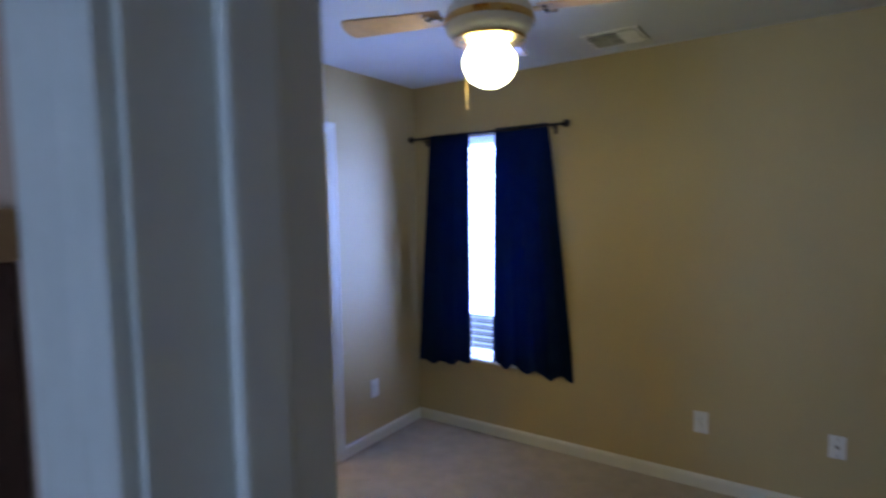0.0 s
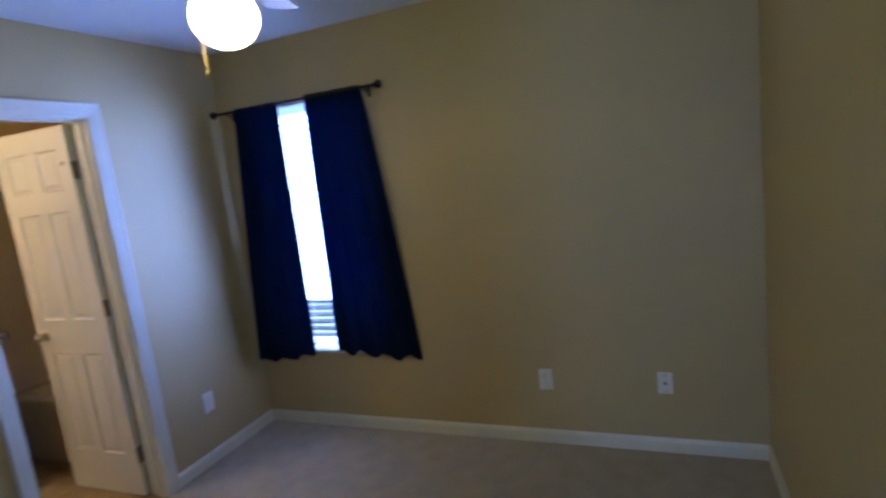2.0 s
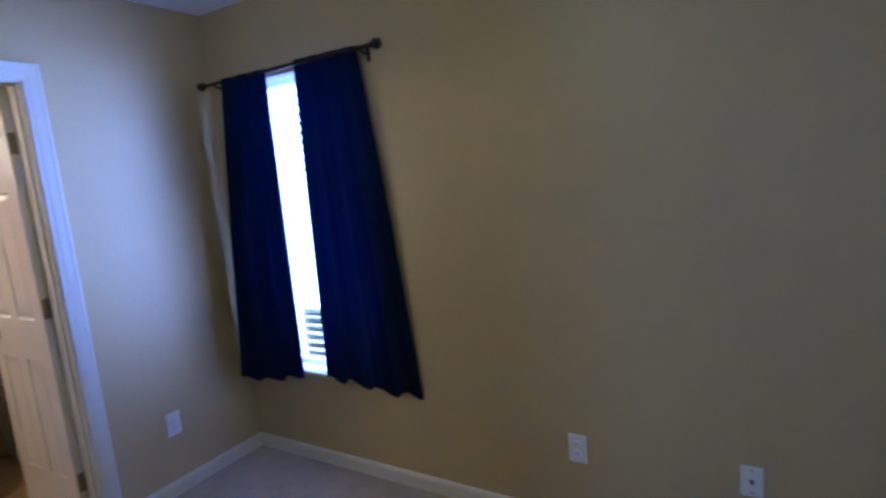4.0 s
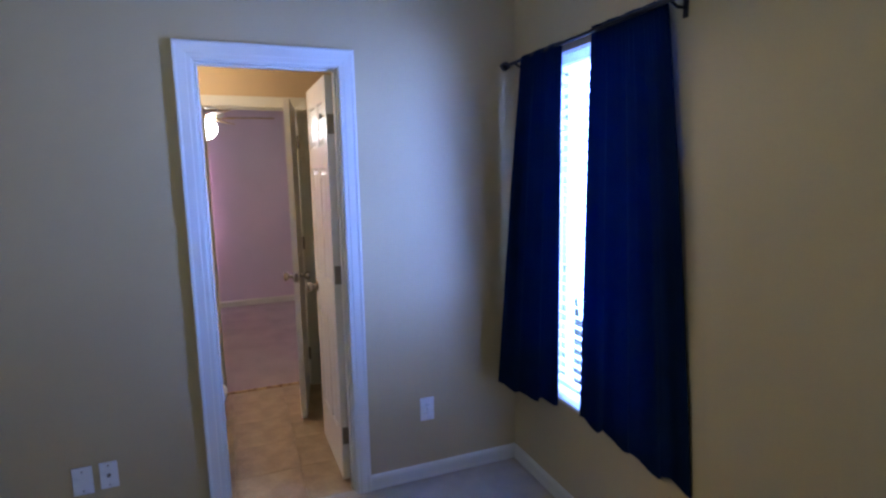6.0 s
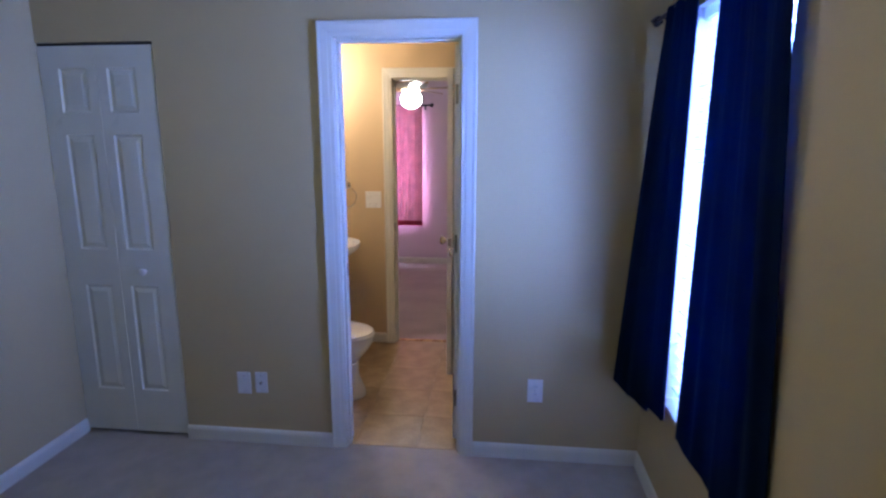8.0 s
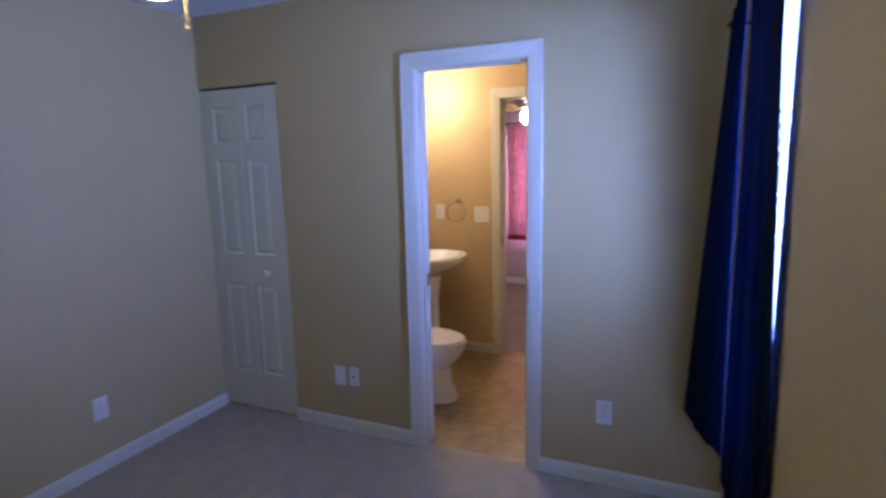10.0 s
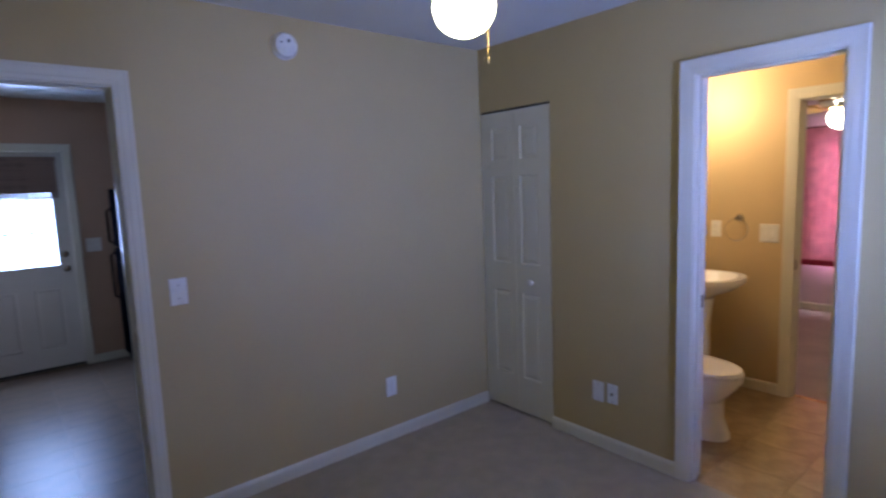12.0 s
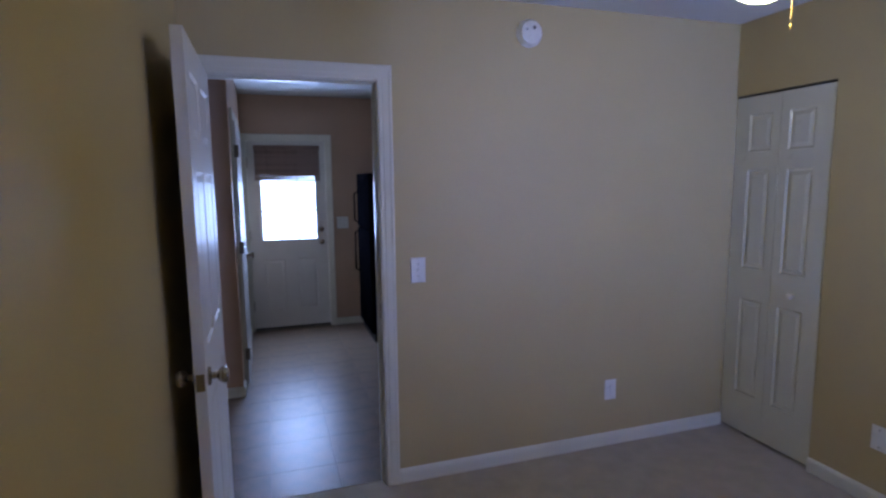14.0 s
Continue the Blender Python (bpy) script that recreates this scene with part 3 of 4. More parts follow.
curtain_rod(pose(0, 0, 0), 0.048, 1.160, 2.074, -0.062, "black iron curtain rod with round finials")
pink = curtain("curtain", pose(PX, 0, 0, 0, 0, 90), (-2.31, -1.69), (-2.31, -1.69), (-0.07, -0.07), (-0.08, -0.08), 0.52, 2.04, 7, M_PINK, "pink curtain panel with a crimson hem over the far window", 5, depth=0.008, dip=0.004)
part("hem", box(-2.312, -0.098, 0.517, -1.688, -0.093, 0.58), M_CRIMSON, pink, "crimson hem band")
curtain_rod(pose(PX, 0, 0, 0, 0, 90), -2.40, -1.60, 2.03, -0.065, "thin curtain rod with pink curtains")


# ---- wall plates, detector, vent ----
def plate_base(name, m, w, h, label, category, group=""):
    p = thing(name, m, label, category, group)
    part("plate", box(-w / 2, -0.006, -h / 2, w / 2, -0.0005, h / 2), M_PLATE, p, bevel=0.003)
    return p


def screw(p, x, z):
    part("screw", turn_bm(turned([(0.0032, 0), (0.0032, 0.001), (0.002, 0.0016)], 12), pose(x, -0.006, z, 90)), M_NICKEL, p)


def outlet(m, label="white duplex outlet on the wall above the baseboard"):
    p = plate_base("wall_outlet", m, 0.074, 0.120, label, "outlet", "white wall plates")
    for z in (0.020, -0.020):
        so = part("socket", turn_bm(loft([oval(0, 0, 0, 0.0165, 0.014, 20, 3), oval(0, 0, 0.0025, 0.0155, 0.013, 20, 3)]), pose(0, -0.006, z, 90)), M_PLATE, p)
        for x in (-0.006, 0.006):
            part("slot", box(x - 0.001, -0.0089, z - 0.001, x + 0.001, -0.0084, z + 0.007), M_SLOT, so)
    screw(p, 0, 0)
    return p


def blank_plate(m, label):
    p = plate_base("wall_plate", m, 0.074, 0.120, label, "wall plate", "white wall plates")
    screw(p, 0, 0.042)
    screw(p, 0, -0.042)
    return p


def coax(m, label, w=0.070):
    p = plate_base("cable_outlet", m, w, 0.115, label, "outlet", "white wall plates")
    part("cable_jack", turn_bm(turned([(0.008, 0), (0.008, 0.004), (0.0055, 0.005), (0.0055, 0.012), (0.003, 0.012)], 14), pose(0, -0.006, 0, 90)), M_HINGE, p)
    screw(p, 0, 0.042)
    screw(p, 0, -0.042)
    return p


def switch(m, label, gangs=1):
    p = plate_base("light_switch", m, 0.076 + 0.046 * (gangs - 1), 0.126, label, "switch")
    for g in range(gangs):
        x = (g - (gangs - 1) / 2) * 0.046
        part("toggle_surround", box(x - 0.006, -0.0072, -0.013, x + 0.006, -0.006, 0.013), M_PLATE, p)
        part("toggle", turn_bm(box(-0.0042, -0.014, -0.004, 0.0042, 0, 0.004), pose(x, -0.0065, 0.002, -25)), M_PLATE, p, bevel=0.001)
        screw(p, x, 0.031)
        screw(p, x, -0.031)
    return p


WEST, SOUTH = 90, 180       # turns that face a plate out of the west or south wall
outlet(pose(1.944, 0, 0.373))
coax(pose(2.552, 0, 0.377), "white cable outlet plate with a dark jack")
outlet(pose(0, -0.510, 0.370, 0, 0, WEST))
blank_plate(pose(0, -2.013, 0.336, 0, 0, WEST), "white blank wall plate beside the phone jack")
coax(pose(0, -1.919, 0.342, 0, 0, WEST), "white phone jack plate beside the blank plate", 0.066)
outlet(pose(0.827, RD, 0.338, 0, 0, SOUTH))
switch(pose(1.980, RD, 1.117, 0, 0, SOUTH), "white toggle light switch beside the entry door")
switch(pose(BX, -1.664, 1.144, 0, 0, WEST), "white double switch plate on the bathroom wall", 2)
outlet(pose(BX, -2.024, 1.163, 0, 0, WEST), "white outlet on the bathroom wall beside the basin")
switch(pose(1.923, KS, 1.128, 0, 0, SOUTH), "white switch plate beside the outer door", 2)

det = thing("smoke_detector", pose(1.375, RD, 2.299, 0, 0, SOUTH), "round white smoke detector high on the wall", "smoke detector")
part("base", turn_bm(turned([(0.068, 0), (0.068, 0.012), (0.064, 0.014)], 40), pose(0, 0, 0, 90)), M_PLATE, det, smooth=True)
part("cover", turn_bm(turned([(0.063, 0.014), (0.063, 0.026), (0.056, 0.036), (0.040, 0.039), (0.010, 0.040)], 40), pose(0, 0, 0, 90)), M_PLATE, det, smooth=True)
part("test_button", turn_bm(turned([(0.008, 0.040), (0.008, 0.043), (0.006, 0.044)], 16), pose(0.012, 0, 0.022, 90)), M_SLOT, det)
part("indicator", turn_bm(turned([(0.005, 0.038), (0.005, 0.041)], 12), pose(-0.028, 0, 0.012, 90)), M_SLOT, det)

vent = thing("ceiling_vent", pose(1.55, -0.29, RH), "white louvred air vent in the ceiling", "vent")
for x0, y0, x1, y1 in ((-0.145, -0.13, 0.145, -0.105), (-0.145, 0.105, 0.145, 0.13), (-0.145, -0.105, -0.12, 0.105), (0.12, -0.105, 0.145, 0.105)):
    part("frame", box(x0, y0, -0.008, x1, y1, -0.0005), M_PLATE, vent)
part("backing", box(-0.12, -0.105, -0.003, 0.12, 0.105, -0.001), M_SLOT, vent)
part("divider", box(0.028, -0.105, -0.014, 0.036, 0.105, -0.003), M_PLATE, vent)
for k in range(7):
    for x0, x1, tilt in ((-0.119, 0.027, 35), (0.037, 0.119, -35)):
        part("slat", turn_bm(box(x0, -0.010, -0.001, x1, 0.010, 0.001), pose(0, -0.084 + 0.028 * k, -0.012, tilt)), M_PLATE, vent)


# ---- ceiling fans ----
def ceiling_fan(m, blade_angles, label, zc, drop=0.0, lit=M_GLOBE, low=0.0):
    """Hugger fan; origin at the ceiling, globe centre zc below it."""
    fan = thing("ceiling_fan", m, label, "ceiling fan")
    if drop:
        part("downrod", turned([(0.012, 0), (0.012, drop)], 16), M_BRASS, fan, smooth=True)
        part("ceiling_cup", turned([(0.02, drop - 0.045), (0.055, drop - 0.03), (0.06, drop - 0.001)], 28), M_BRASS, fan, smooth=True)
    part("canopy", turned([(0.088, 0), (0.092, -0.04), (0.095, -0.10), (0.085, -0.150)], 36), M_FANWHITE, fan, smooth=True)
    part("motor_housing", turned([(0.085, -0.150), (0.135, -0.165), (0.153, -0.190), (0.156, -0.225), (0.150, -0.255), (0.132, -0.278), (0.10, -0.286)], 44), M_FANWHITE, fan, smooth=True)
    part("brass_band", turned([(0.1565, -0.212), (0.159, -0.217), (0.159, -0.231), (0.1565, -0.236)], 44), M_BRASS, fan, "polished brass trim band", smooth=True)
    part("light_fitter", turned([(0.10, -0.2855), (0.128, -0.283), (0.126, -0.292), (0.10, -0.297), (0.06, -0.300)], 40), M_BRASS, fan, "polished brass globe holder", smooth=True)
    r = 0.093
    prof = [(0.055, zc + r * 0.86)] + [(r * math.cos(a), zc + r * 0.92 * math.sin(a)) for a in [radians(58 - 10 * k) for k in range(15)]] + [(0.002, zc - r * 0.92)]
    part("globe", turned(prof, 36), lit, fan, "glowing frosted glass globe", smooth=True)
    for a in blade_angles:
        irm = pose(0, 0, -low, 0, 0, a)
        arm = bmesh.new()
        box(0.125, -0.018, -0.199, 0.20, 0.018, -0.193, arm)
        box(0.19, -0.045, -0.199, 0.235, 0.045, -0.193, arm)
        arm = part("blade_arm", turn_bm(arm, irm), M_BRASS, fan, "brass blade bracket")
        out = [(0.17 + 0.36 * k / 10, -(0.052 + 0.014 * k / 10)) for k in range(11)]
        tip = [(0.53 + 0.028 * math.cos(b), 0.066 * math.sin(b)) for b in [radians(-75 + 15 * k) for k in range(11)]]
        outline = out + tip + [(x, -y) for x, y in out[::-1]]
        bm = loft([[(x, y, z) for x, y in outline] for z in (-0.193, -0.187)])
        turn_bm(bm, irm @ pose(0, 0, -0.19, 9) @ pose(0, 0, 0.19))
        part("blade", bm, M_OAK, fan, "light oak fan blade")
    for x, y, l in ((-0.0555, 0.0, 0.0),):
        bm = bmesh.new()
        zb = zc - 0.13
        top, step = -0.286, 0.0075
        k = int((top - zb) / step)
        for i in range(k):
            z = top - i * step
            s = 1.18 if z < -0.28 else 1.0
            bead = loft([oval(x * 1.75, y, z - 0.003 + q, rr, rr, 6) for q, rr in ((0, 0.0005), (0.0015, 0.0014), (0.0045, 0.0014), (0.006, 0.0005))])
            me = bpy.data.meshes.new("t")
            bead.to_mesh(me)
            bead.free()
            bm.from_mesh(me)
            bpy.data.meshes.remove(me)
        ch = part("pull_chain", bm, M_BRASS, fan, "beaded brass pull chain")
        part("chain_pull", turn_bm(turned([(0.001, 0), (0.0026, -0.004), (0.003, -0.014), (0.002, -0.018)], 14), pose(x * 1.75, y, zb)), M_BRASS, ch, smooth=True)
    return fan


ceiling_fan(pose(1.463, -1.475, RH), (18, 108, 198, 288), "ceiling fan with oak blades and a lit globe", -0.365)
ceiling_fan(pose(-2.53, -1.53, RH - 0.12), (16, 88, 160, 232, 304), "lit ceiling fan in the mauve room", -0.365, 0.12, M_GLOBE_FAR, 0.082)


# ---- bathroom ----
def toilet(m):
    """Local: back at y = 0, bowl towards +y."""
    t = thing("toilet", m, "white porcelain toilet with closed lid", "toilet")
    part("pedestal", loft([oval(0, 0.40, z, rx, ry, 32, p) for z, rx, ry, p in ((0, 0.125, 0.275, 2.6), (0.03, 0.122, 0.27, 2.6), (0.12, 0.110, 0.235, 2.4), (0.22, 0.118, 0.235, 2.3))]), M_PORC, t, smooth=True)
    part("bowl", loft([oval(0, y, z, rx, ry, 36) for y, z, rx, ry in ((0.38, 0.17, 0.10, 0.19), (0.41, 0.24, 0.135, 0.235), (0.44, 0.31, 0.165, 0.265), (0.455, 0.365, 0.182, 0.282), (0.455, 0.392, 0.184, 0.284))]), M_PORC, t, smooth=True)
    part("seat", loft([oval(0, 0.455, z, rx, ry, 36) for z, rx, ry in ((0.393, 0.182, 0.282), (0.398, 0.187, 0.287), (0.407, 0.187, 0.287), (0.411, 0.183, 0.283))]), M_PORC, t, smooth=True)
    part("lid", loft([oval(0, 0.452, z, rx, ry, 36) for z, rx, ry in ((0.412, 0.182, 0.280), (0.416, 0.186, 0.284), (0.424, 0.184, 0.282), (0.430, 0.165, 0.262), (0.432, 0.10, 0.20))]), M_PORC, t, smooth=True)
    part("tank", box(-0.22, 0.01, 0.39, 0.22, 0.19, 0.74), M_PORC, t, smooth=True, bevel=0.025, segs=3)
    part("tank_lid", box(-0.23, 0.005, 0.742, 0.23, 0.20, 0.775), M_PORC, t, smooth=True, bevel=0.01, segs=3)
    part("flush_lever", tube([(0.16, 0.19, 0.68), (0.16, 0.212, 0.68), (0.10, 0.216, 0.672)], 0.006, 8), M_CHROME, t, "chrome flush lever", smooth=True)
    return t


toilet(pose(-0.60, BS, 0))

basin = thing("pedestal_basin", pose(-1.20, BS, 0), "white porcelain pedestal washbasin", "washbasin")
part("pedestal", loft([oval(0, y, z, rx, ry, 28, 2.5) for y, z, rx, ry in ((0.20, 0, 0.115, 0.11), (0.20, 0.04, 0.11, 0.105), (0.20, 0.12, 0.08, 0.08), (0.20, 0.50, 0.072, 0.075), (0.20, 0.70, 0.10, 0.10))]), M_PORC, basin, smooth=True)
part("bowl", loft([oval(0, y, z, rx, ry, 40, 2.3) for y, z, rx, ry in ((0.20, 0.70, 0.09, 0.09), (0.21, 0.735, 0.14, 0.13), (0.235, 0.775, 0.215, 0.20), (0.25, 0.82, 0.26, 0.24), (0.25, 0.845, 0.268, 0.248), (0.25, 0.86, 0.262, 0.243), (0.26, 0.858, 0.225, 0.185), (0.27, 0.83, 0.20, 0.16), (0.27, 0.75, 0.12, 0.10), (0.27, 0.73, 0.03, 0.03))]), M_PORC, basin, smooth=True)
part("faucet", tube([(0, 0.06, 0.858), (0, 0.06, 0.93), (0, 0.09, 0.955), (0, 0.16, 0.945), (0, 0.175, 0.925)], 0.011, 12), M_CHROME, basin, "chrome faucet", smooth=True)
for x in (-0.09, 0.09):
    part("tap_handle", turn_bm(turned([(0.022, 0), (0.018, 0.02), (0.022, 0.04), (0.016, 0.05)], 16), pose(x, 0.06, 0.858)), M_CHROME, basin, smooth=True)

vanity = thing("vanity_light", pose(-1.10, BS, 2.03), "lit chrome wall light above the basin", "wall light")
part("backplate", box(-0.22, 0.0005, -0.05, 0.22, 0.03, 0.05), M_CHROME, vanity, bevel=0.008)
for x in (-0.18, 0, 0.18):
    a = part("lamp_arm", tube([(x, 0.03, 0), (x, 0.09, 0), (x, 0.11, 0.015)], 0.010, 10), M_CHROME, vanity, smooth=True)
    part("bulb", turn_bm(turned([(0.02, 0), (0.045, 0.02), (0.055, 0.055), (0.045, 0.09), (0.02, 0.105)], 24), pose(x, 0.12, 0.0)), M_BULB, a, "glowing frosted bulb", smooth=True)

mirror = thing("wall_mirror", pose(-1.20, BS, 1.42), "frameless bathroom wall mirror above the basin", "mirror")
part("silvered_glass", box(-0.28, 0.001, -0.40, 0.28, 0.008, 0.40), M_MIRROR, mirror)

ringt = thing("towel_ring", pose(BX, -1.858, 1.249, 0, 0, WEST), "chrome towel ring on the bathroom wall", "towel ring")
part("post", turn_bm(turned([(0.026, 0.0005), (0.026, 0.006), (0.012, 0.010), (0.010, 0.045), (0.015, 0.050), (0.012, 0.060)], 22), pose(0, 0, 0, 90)), M_CHROME, ringt, smooth=True)
part("ring", tube([(0.078 * math.sin(2 * math.pi * k / 36), -0.052 - 0.01 * (1 - math.cos(2 * math.pi * k / 36)), -0.082 + 0.078 * math.cos(2 * math.pi * k / 36)) for k in range(36)] + [(0.001, -0.052, -0.004)], 0.0036, 8), M_CHROME, ringt, smooth=True)

TY = -0.755
tub = thing("bathtub", pose(0, 0, 0), "almond acrylic alcove bathtub", "bathtub")
tx, txr = (BX - 0.12) / 2, (-0.12 - BX) / 2 - 0.004


def tub_ring(z, ix, iy, power):
    pts = oval(tx, TY / 2 - 0.002, z, txr - ix, -TY / 2 - 0.004 - iy, 48, power)
    return pts


part("shell", loft([tub_ring(0.0, 0, 0.012, 40), tub_ring(0.02, 0, 0.006, 40), tub_ring(0.38, 0, 0.006, 40), tub_ring(0.395, 0, 0, 40), tub_ring(0.425, 0, 0, 40), tub_ring(0.432, 0.006, 0.006, 30),
                    tub_ring(0.430, 0.07, 0.06, 9), tub_ring(0.41, 0.085, 0.075, 7), tub_ring(0.12, 0.16, 0.13, 5), tub_ring(0.09, 0.22, 0.18, 4)]), M_TUB, tub, smooth=True)
surround = thing("tub_surround", pose(0, 0, 0), "almond bathtub wall surround panels", "tub surround", kind="structure")
part("panel", box(BX + 0.010, -0.010, 0.434, -0.130, -0.0006, 1.86), M_TUB, surround, bevel=0.003)
part("panel", box(BX + 0.0006, TY, 0.434, BX + 0.0095, -0.0006, 1.86), M_TUB, surround, bevel=0.003)
part("panel", box(-0.1295, TY, 0.434, -0.1206, -0.0006, 1.86), M_TUB, surround, bevel=0.003)

# ---- kitchen and hallway ----
fr = thing("fridge", pose(1.78, -5.76, 0, 0, 0, 90), "black upright fridge freezer beside the outer door", "fridge")
part("cabinet", box(-0.36, 0.065, 0.03, 0.36, 0.72, 1.64), M_FRIDGE, fr, bevel=0.006)
lo_d = part("door", box(-0.36, 0.0, 0.09, 0.36, 0.058, 1.09), M_FRIDGE, fr, smooth=True, bevel=0.014, segs=3)
up_d = part("freezer_door", box(-0.36, 0.0, 1.10, 0.36, 0.058, 1.645), M_FRIDGE, fr, smooth=True, bevel=0.014, segs=3)
part("seal", box(-0.35, 0.058, 0.10, 0.35, 0.065, 1.60), M_RUBBER, fr)
part("kick_grille", box(-0.35, 0.03, 0.005, 0.35, 0.07, 0.085), M_RUBBER, fr)
for z0, z1, d in ((0.62, 1.05, lo_d), (1.14, 1.46, up_d)):
    part("handle", tube([(-0.31, 0.0, z0), (-0.31, -0.035, z0 + 0.02), (-0.31, -0.035, z1 - 0.02), (-0.31, 0.0, z1)], 0.010, 10), M_FRIDGE, d, smooth=True)

door_frame("door_frame_outer", pose(XD1, KS, 0, 0, 0, 180), XD1 - XD0, 1.995, 0.14, "white painted frame of the outer door", 0.058, 0.075, both=False)
xd = thing("door_outer", pose(XD1 - 0.004, KS - 0.028, 0.018, 0, 0, 180), "white half-glazed outer door with two lower panels", "door", kind="structure")
dw, dh, gx0, gx1, gz0, gz1 = XD1 - XD0 - 0.008, 1.968, 0.121, 0.672, 0.945, 1.86
bm = bmesh.new()
cols, rws = ((0.125, 0.33), (0.458, 0.665)), ((0.19, 0.74),)
holes = [(a, b, c, d) for a, b in cols for c, d in rws] + [(gx0, gx1, gz0, gz1)]
xs = sorted({0, dw, *[v for h in holes for v in h[:2]]})
zs = sorted({0, dh, *[v for h in holes for v in h[2:]]})
vs = {(x, z): bm.verts.new((x, 0, z)) for x in xs for z in zs}
for a, b in zip(xs, xs[1:]):
    for c, d in zip(zs, zs[1:]):
        if not any(h[0] <= a and b <= h[1] and h[2] <= c and d <= h[3] for h in holes):
            bm.faces.new((vs[a, c], vs[b, c], vs[b, d], vs[a, d]))
got = bmesh.ops.extrude_face_region(bm, geom=bm.faces[:])
bmesh.ops.translate(bm, vec=(0, 0.044, 0), verts=[g for g in got["geom"] if isinstance(g, bmesh.types.BMVert)])
body = part("leaf", bm, M_DOOR, xd)
for a, b in cols:
    part("panel", raised_panel(a, b, 0.19, 0.74, 0, -1), M_DOOR, body)
    part("panel", box(a, 0.030, 0.19, b, 0.040, 0.74), M_DOOR, body)
for x0, z0, x1, z1 in ((gx0 - 0.03, gz0 - 0.03, gx1 + 0.03, gz0 + 0.006), (gx0 - 0.03, gz1 - 0.006, gx1 + 0.03, gz1 + 0.03), (gx0 - 0.03, gz0 + 0.006, gx0 + 0.006, gz1 - 0.006), (gx1 - 0.006, gz0 + 0.006, gx1 + 0.03, gz1 - 0.006)):
    part("glazing_bead", box(x0, -0.010, z0, x1, -0.0005, z1), M_DOOR, body, bevel=0.003)
gp = part("pane", box(gx0, 0.019, gz0, gx1, 0.023, gz1), M_PANE, body)
gp.visible_shadow = False
for k in (1, 2):
    x = gx0 + (gx1 - gx0) * k / 3
    z = gz0 + (gz1 - gz0) * k / 3
    part("muntin", box(x - 0.008, 0.012, gz0, x + 0.008, 0.018, gz1), M_DOOR, body)
    part("muntin", box(gx0, 0.012, z - 0.008, gx1, 0.0175, z + 0.008), M_DOOR, body)
for z, nm in ((0.912, "door_knob"), (1.044, "deadbolt")):
    pr = [(0.031, 0), (0.029, 0.007), (0.012, 0.010), (0.012, 0.028), (0.026, 0.040), (0.027, 0.052), (0.012, 0.060)] if nm == "door_knob" else [(0.030, 0), (0.029, 0.010), (0.020, 0.014), (0.010, 0.016)]
    part(nm, turn_bm(turned(pr, 22), pose(dw - 0.062, 0, z, 90)), M_NICKEL, xd, smooth=True)
for z in (0.2, 0.95, 1.70):
    part("hinge", turn_bm(turned([(0.008, 0), (0.008, 0.10)], 12), pose(-0.006, -0.010, z)), M_NICKEL, xd, smooth=True)
part("bottom_sweep", box(0, -0.006, -0.012, dw, 0.03, 0.008), M_RUBBER, xd)
slab("door_sill", XD0, KS - 0.14, -0.004, XD1, KS + 0.02, 0.012, M_HINGE, "dark metal sill under the outer door", "threshold")

sh = thing("woven_shade", pose(XD1 - 0.004, KS - 0.028, 0.018, 0, 0, 180), "brown woven bamboo shade rolled halfway up the door", "window shade")
part("valance", box(gx0 - 0.055, -0.034, 1.885, gx1 + 0.055, -0.026, 1.925), M_BAMBOO, sh)
# Added solid sheet hidden behind the reeds; stops daylight leaking between them.
part("weave_backing", box(gx0 - 0.05, -0.0115, 1.620, gx1 + 0.05, -0.0095, 1.922), M_BAMBOO, sh)
first = None
for i in range(33):
    z = 1.620 + 0.0095 * i
    if first is None:
        first = part("reed", turn_bm(box(gx0 - 0.05, -0.004, -0.0047, gx1 + 0.05, 0.001, 0.0047), pose(0, -0.016, 0)), M_BAMBOO, sh)
        ob = first
    else:
        ob = new("reed", first.data)
        ob.parent = sh
    ob.matrix_basis = pose(0, -0.006 * (i % 2), z, 0, 0.10 * math.sin(i * 2.1))
for i in range(3):
    part("folded_stack", turn_bm(box(gx0 - 0.052, -0.008, -0.008, gx1 + 0.052, 0.008, 0.008), pose(0, -0.024, 1.605 - 0.014 * i, 0, 0.5 * (i - 1))), M_BAMBOO, sh, bevel=0.003)

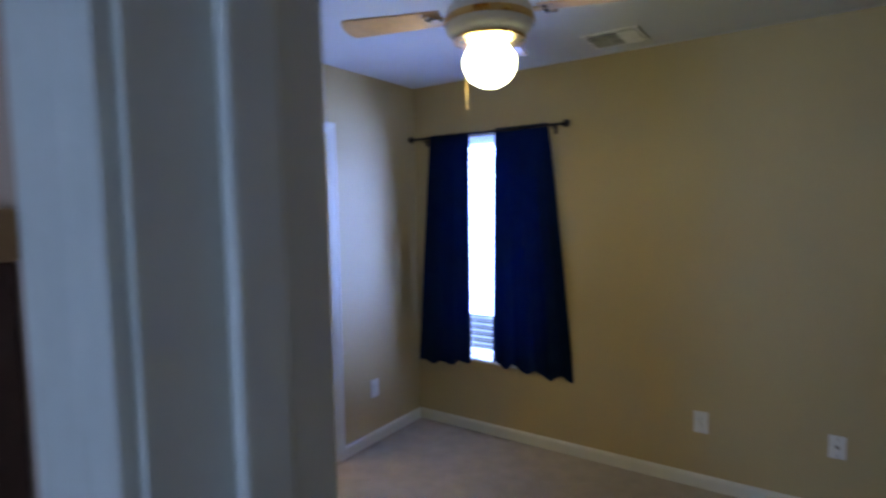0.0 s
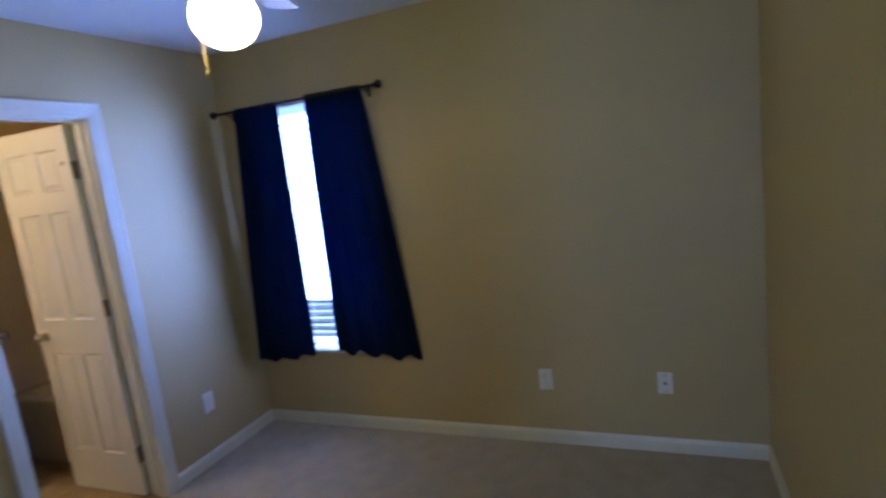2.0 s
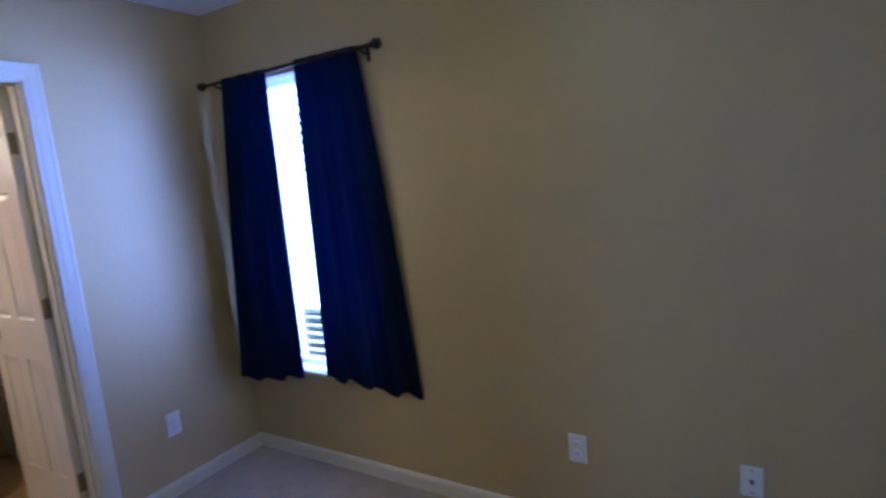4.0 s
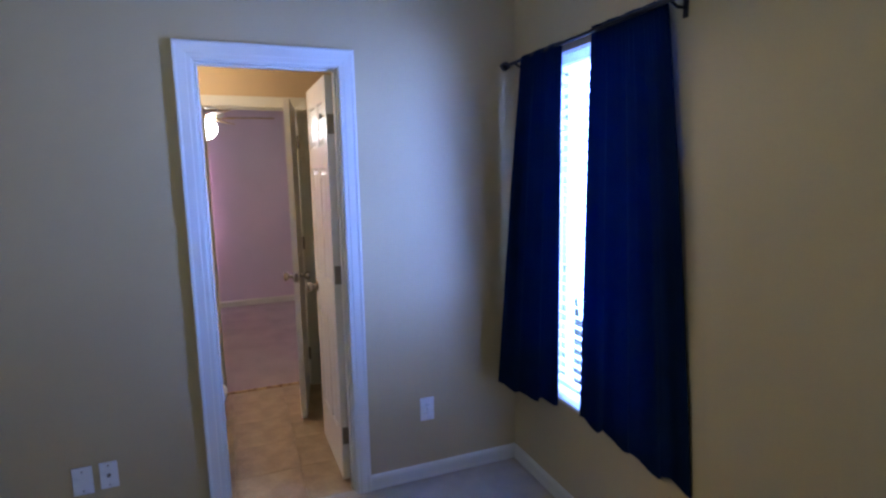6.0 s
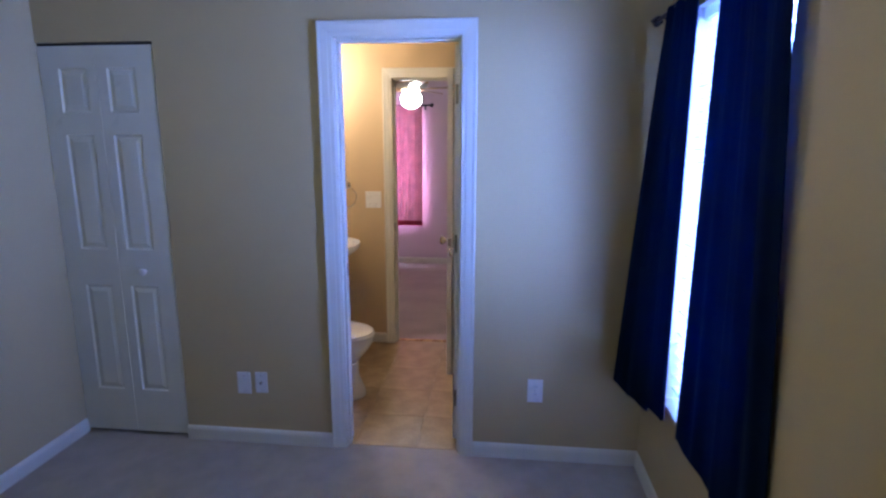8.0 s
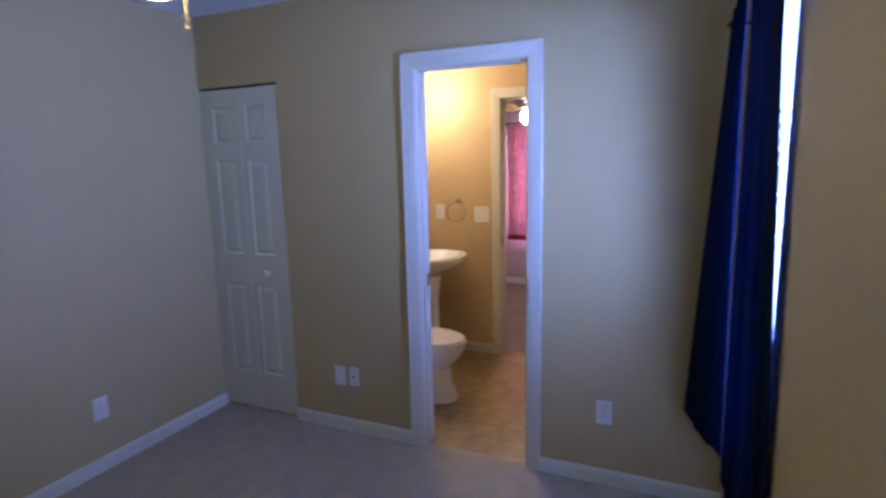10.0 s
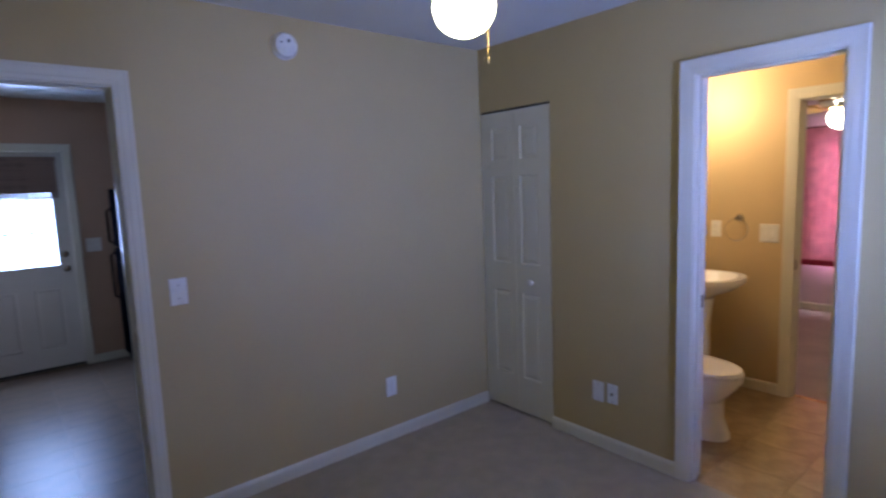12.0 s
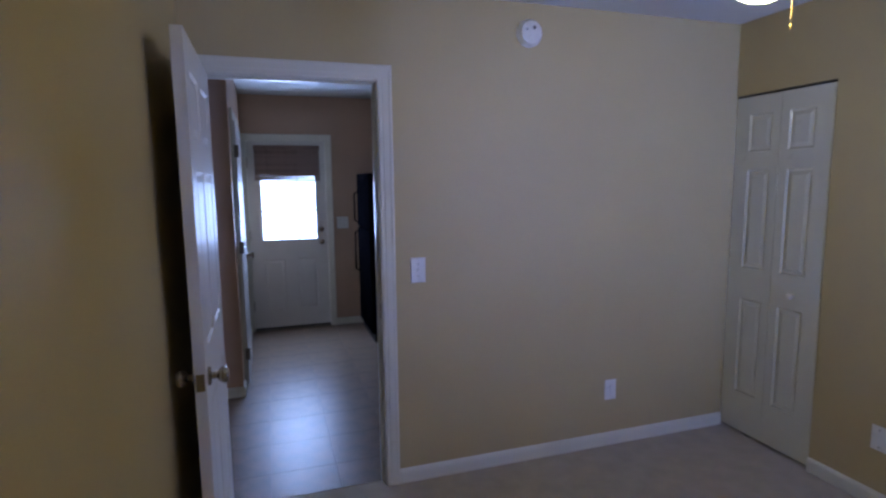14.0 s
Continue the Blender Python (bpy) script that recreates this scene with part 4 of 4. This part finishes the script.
side = door_frame("door_frame_pantry", pose(KE, -4.67, 0, 0, 0, -90), 0.75, DH, 0.11, "white painted door frame in the hallway", 0.066, 0.04)
panel_door("door_pantry", pose(KE + 0.003, -4.673, 0.012, 0, 0, -90), 0.744, 2.008, "closed white six-panel pantry door", -1, open_leaf=False)

# Made-up panel in place of an unclear piece of the far room.
fb = thing("far_view_stand_in", pose(1.80, RD - 0.115, 1.38, 0, 0, 0), "grey panel with wood rails, stand-in for an unclear far-room view", "notice board")
part("panel", box(-0.20, -0.022, -0.17, 0.20, -0.004, 0.17), M_STAND_IN, fb)
part("top_rail", box(-0.25, -0.045, 0.17, 0.25, -0.001, 0.20), M_WOODLT, fb, "honey wood ledge", bevel=0.003)
part("side_rail", box(0.20, -0.030, -0.17, 0.235, -0.001, 0.17), M_WOODDK, fb, "dark wood side rail", bevel=0.003)
part("side_rail", box(-0.235, -0.030, -0.17, -0.20, -0.001, 0.17), M_WOODDK, fb, "dark wood side rail", bevel=0.003)


# ---- floor tiles ----
def tile_floor(parent, x0, x1, y0, y1, size, ox, oy, mat):
    """Square vinyl tiles with a fine recessed joint; whole tiles share one mesh."""
    g = 0.0006
    shared = {}
    i0, i1 = math.floor((x0 - ox) / size), math.ceil((x1 - ox) / size)
    j0, j1 = math.floor((y0 - oy) / size), math.ceil((y1 - oy) / size)
    for i in range(i0, i1):
        for j in range(j0, j1):
            a, b = max(x0, ox + i * size), min(x1, ox + (i + 1) * size)
            c, d = max(y0, oy + j * size), min(y1, oy + (j + 1) * size)
            if b - a < 0.01 or d - c < 0.01:
                continue
            key = (round(b - a, 3), round(d - c, 3))
            if key not in shared:
                hx, hy = (b - a) / 2 - g, (d - c) / 2 - g
                bm = loft([[(-hx + k, -hy + k, z), (hx - k, -hy + k, z), (hx - k, hy - k, z), (-hx + k, hy - k, z)] for k, z in ((0, -0.004), (0, -0.0008), (0.0008, 0))])
                ob = part("tile", bm, mat, parent)
                shared[key] = ob.data
            else:
                ob = new("tile", shared[key])
                ob.parent = parent
            ob.matrix_basis = pose((a + b) / 2, (c + d) / 2, 0)


tile_floor(floor_bath, BX - 0.05, -0.031, BS, TY, 0.333, -0.36, -1.114, M_VINYL)
tile_floor(floor_kitchen, 1.0, 4.0, KS, RD - 0.052, 0.343, 2.048, -3.25, M_VINYLK)
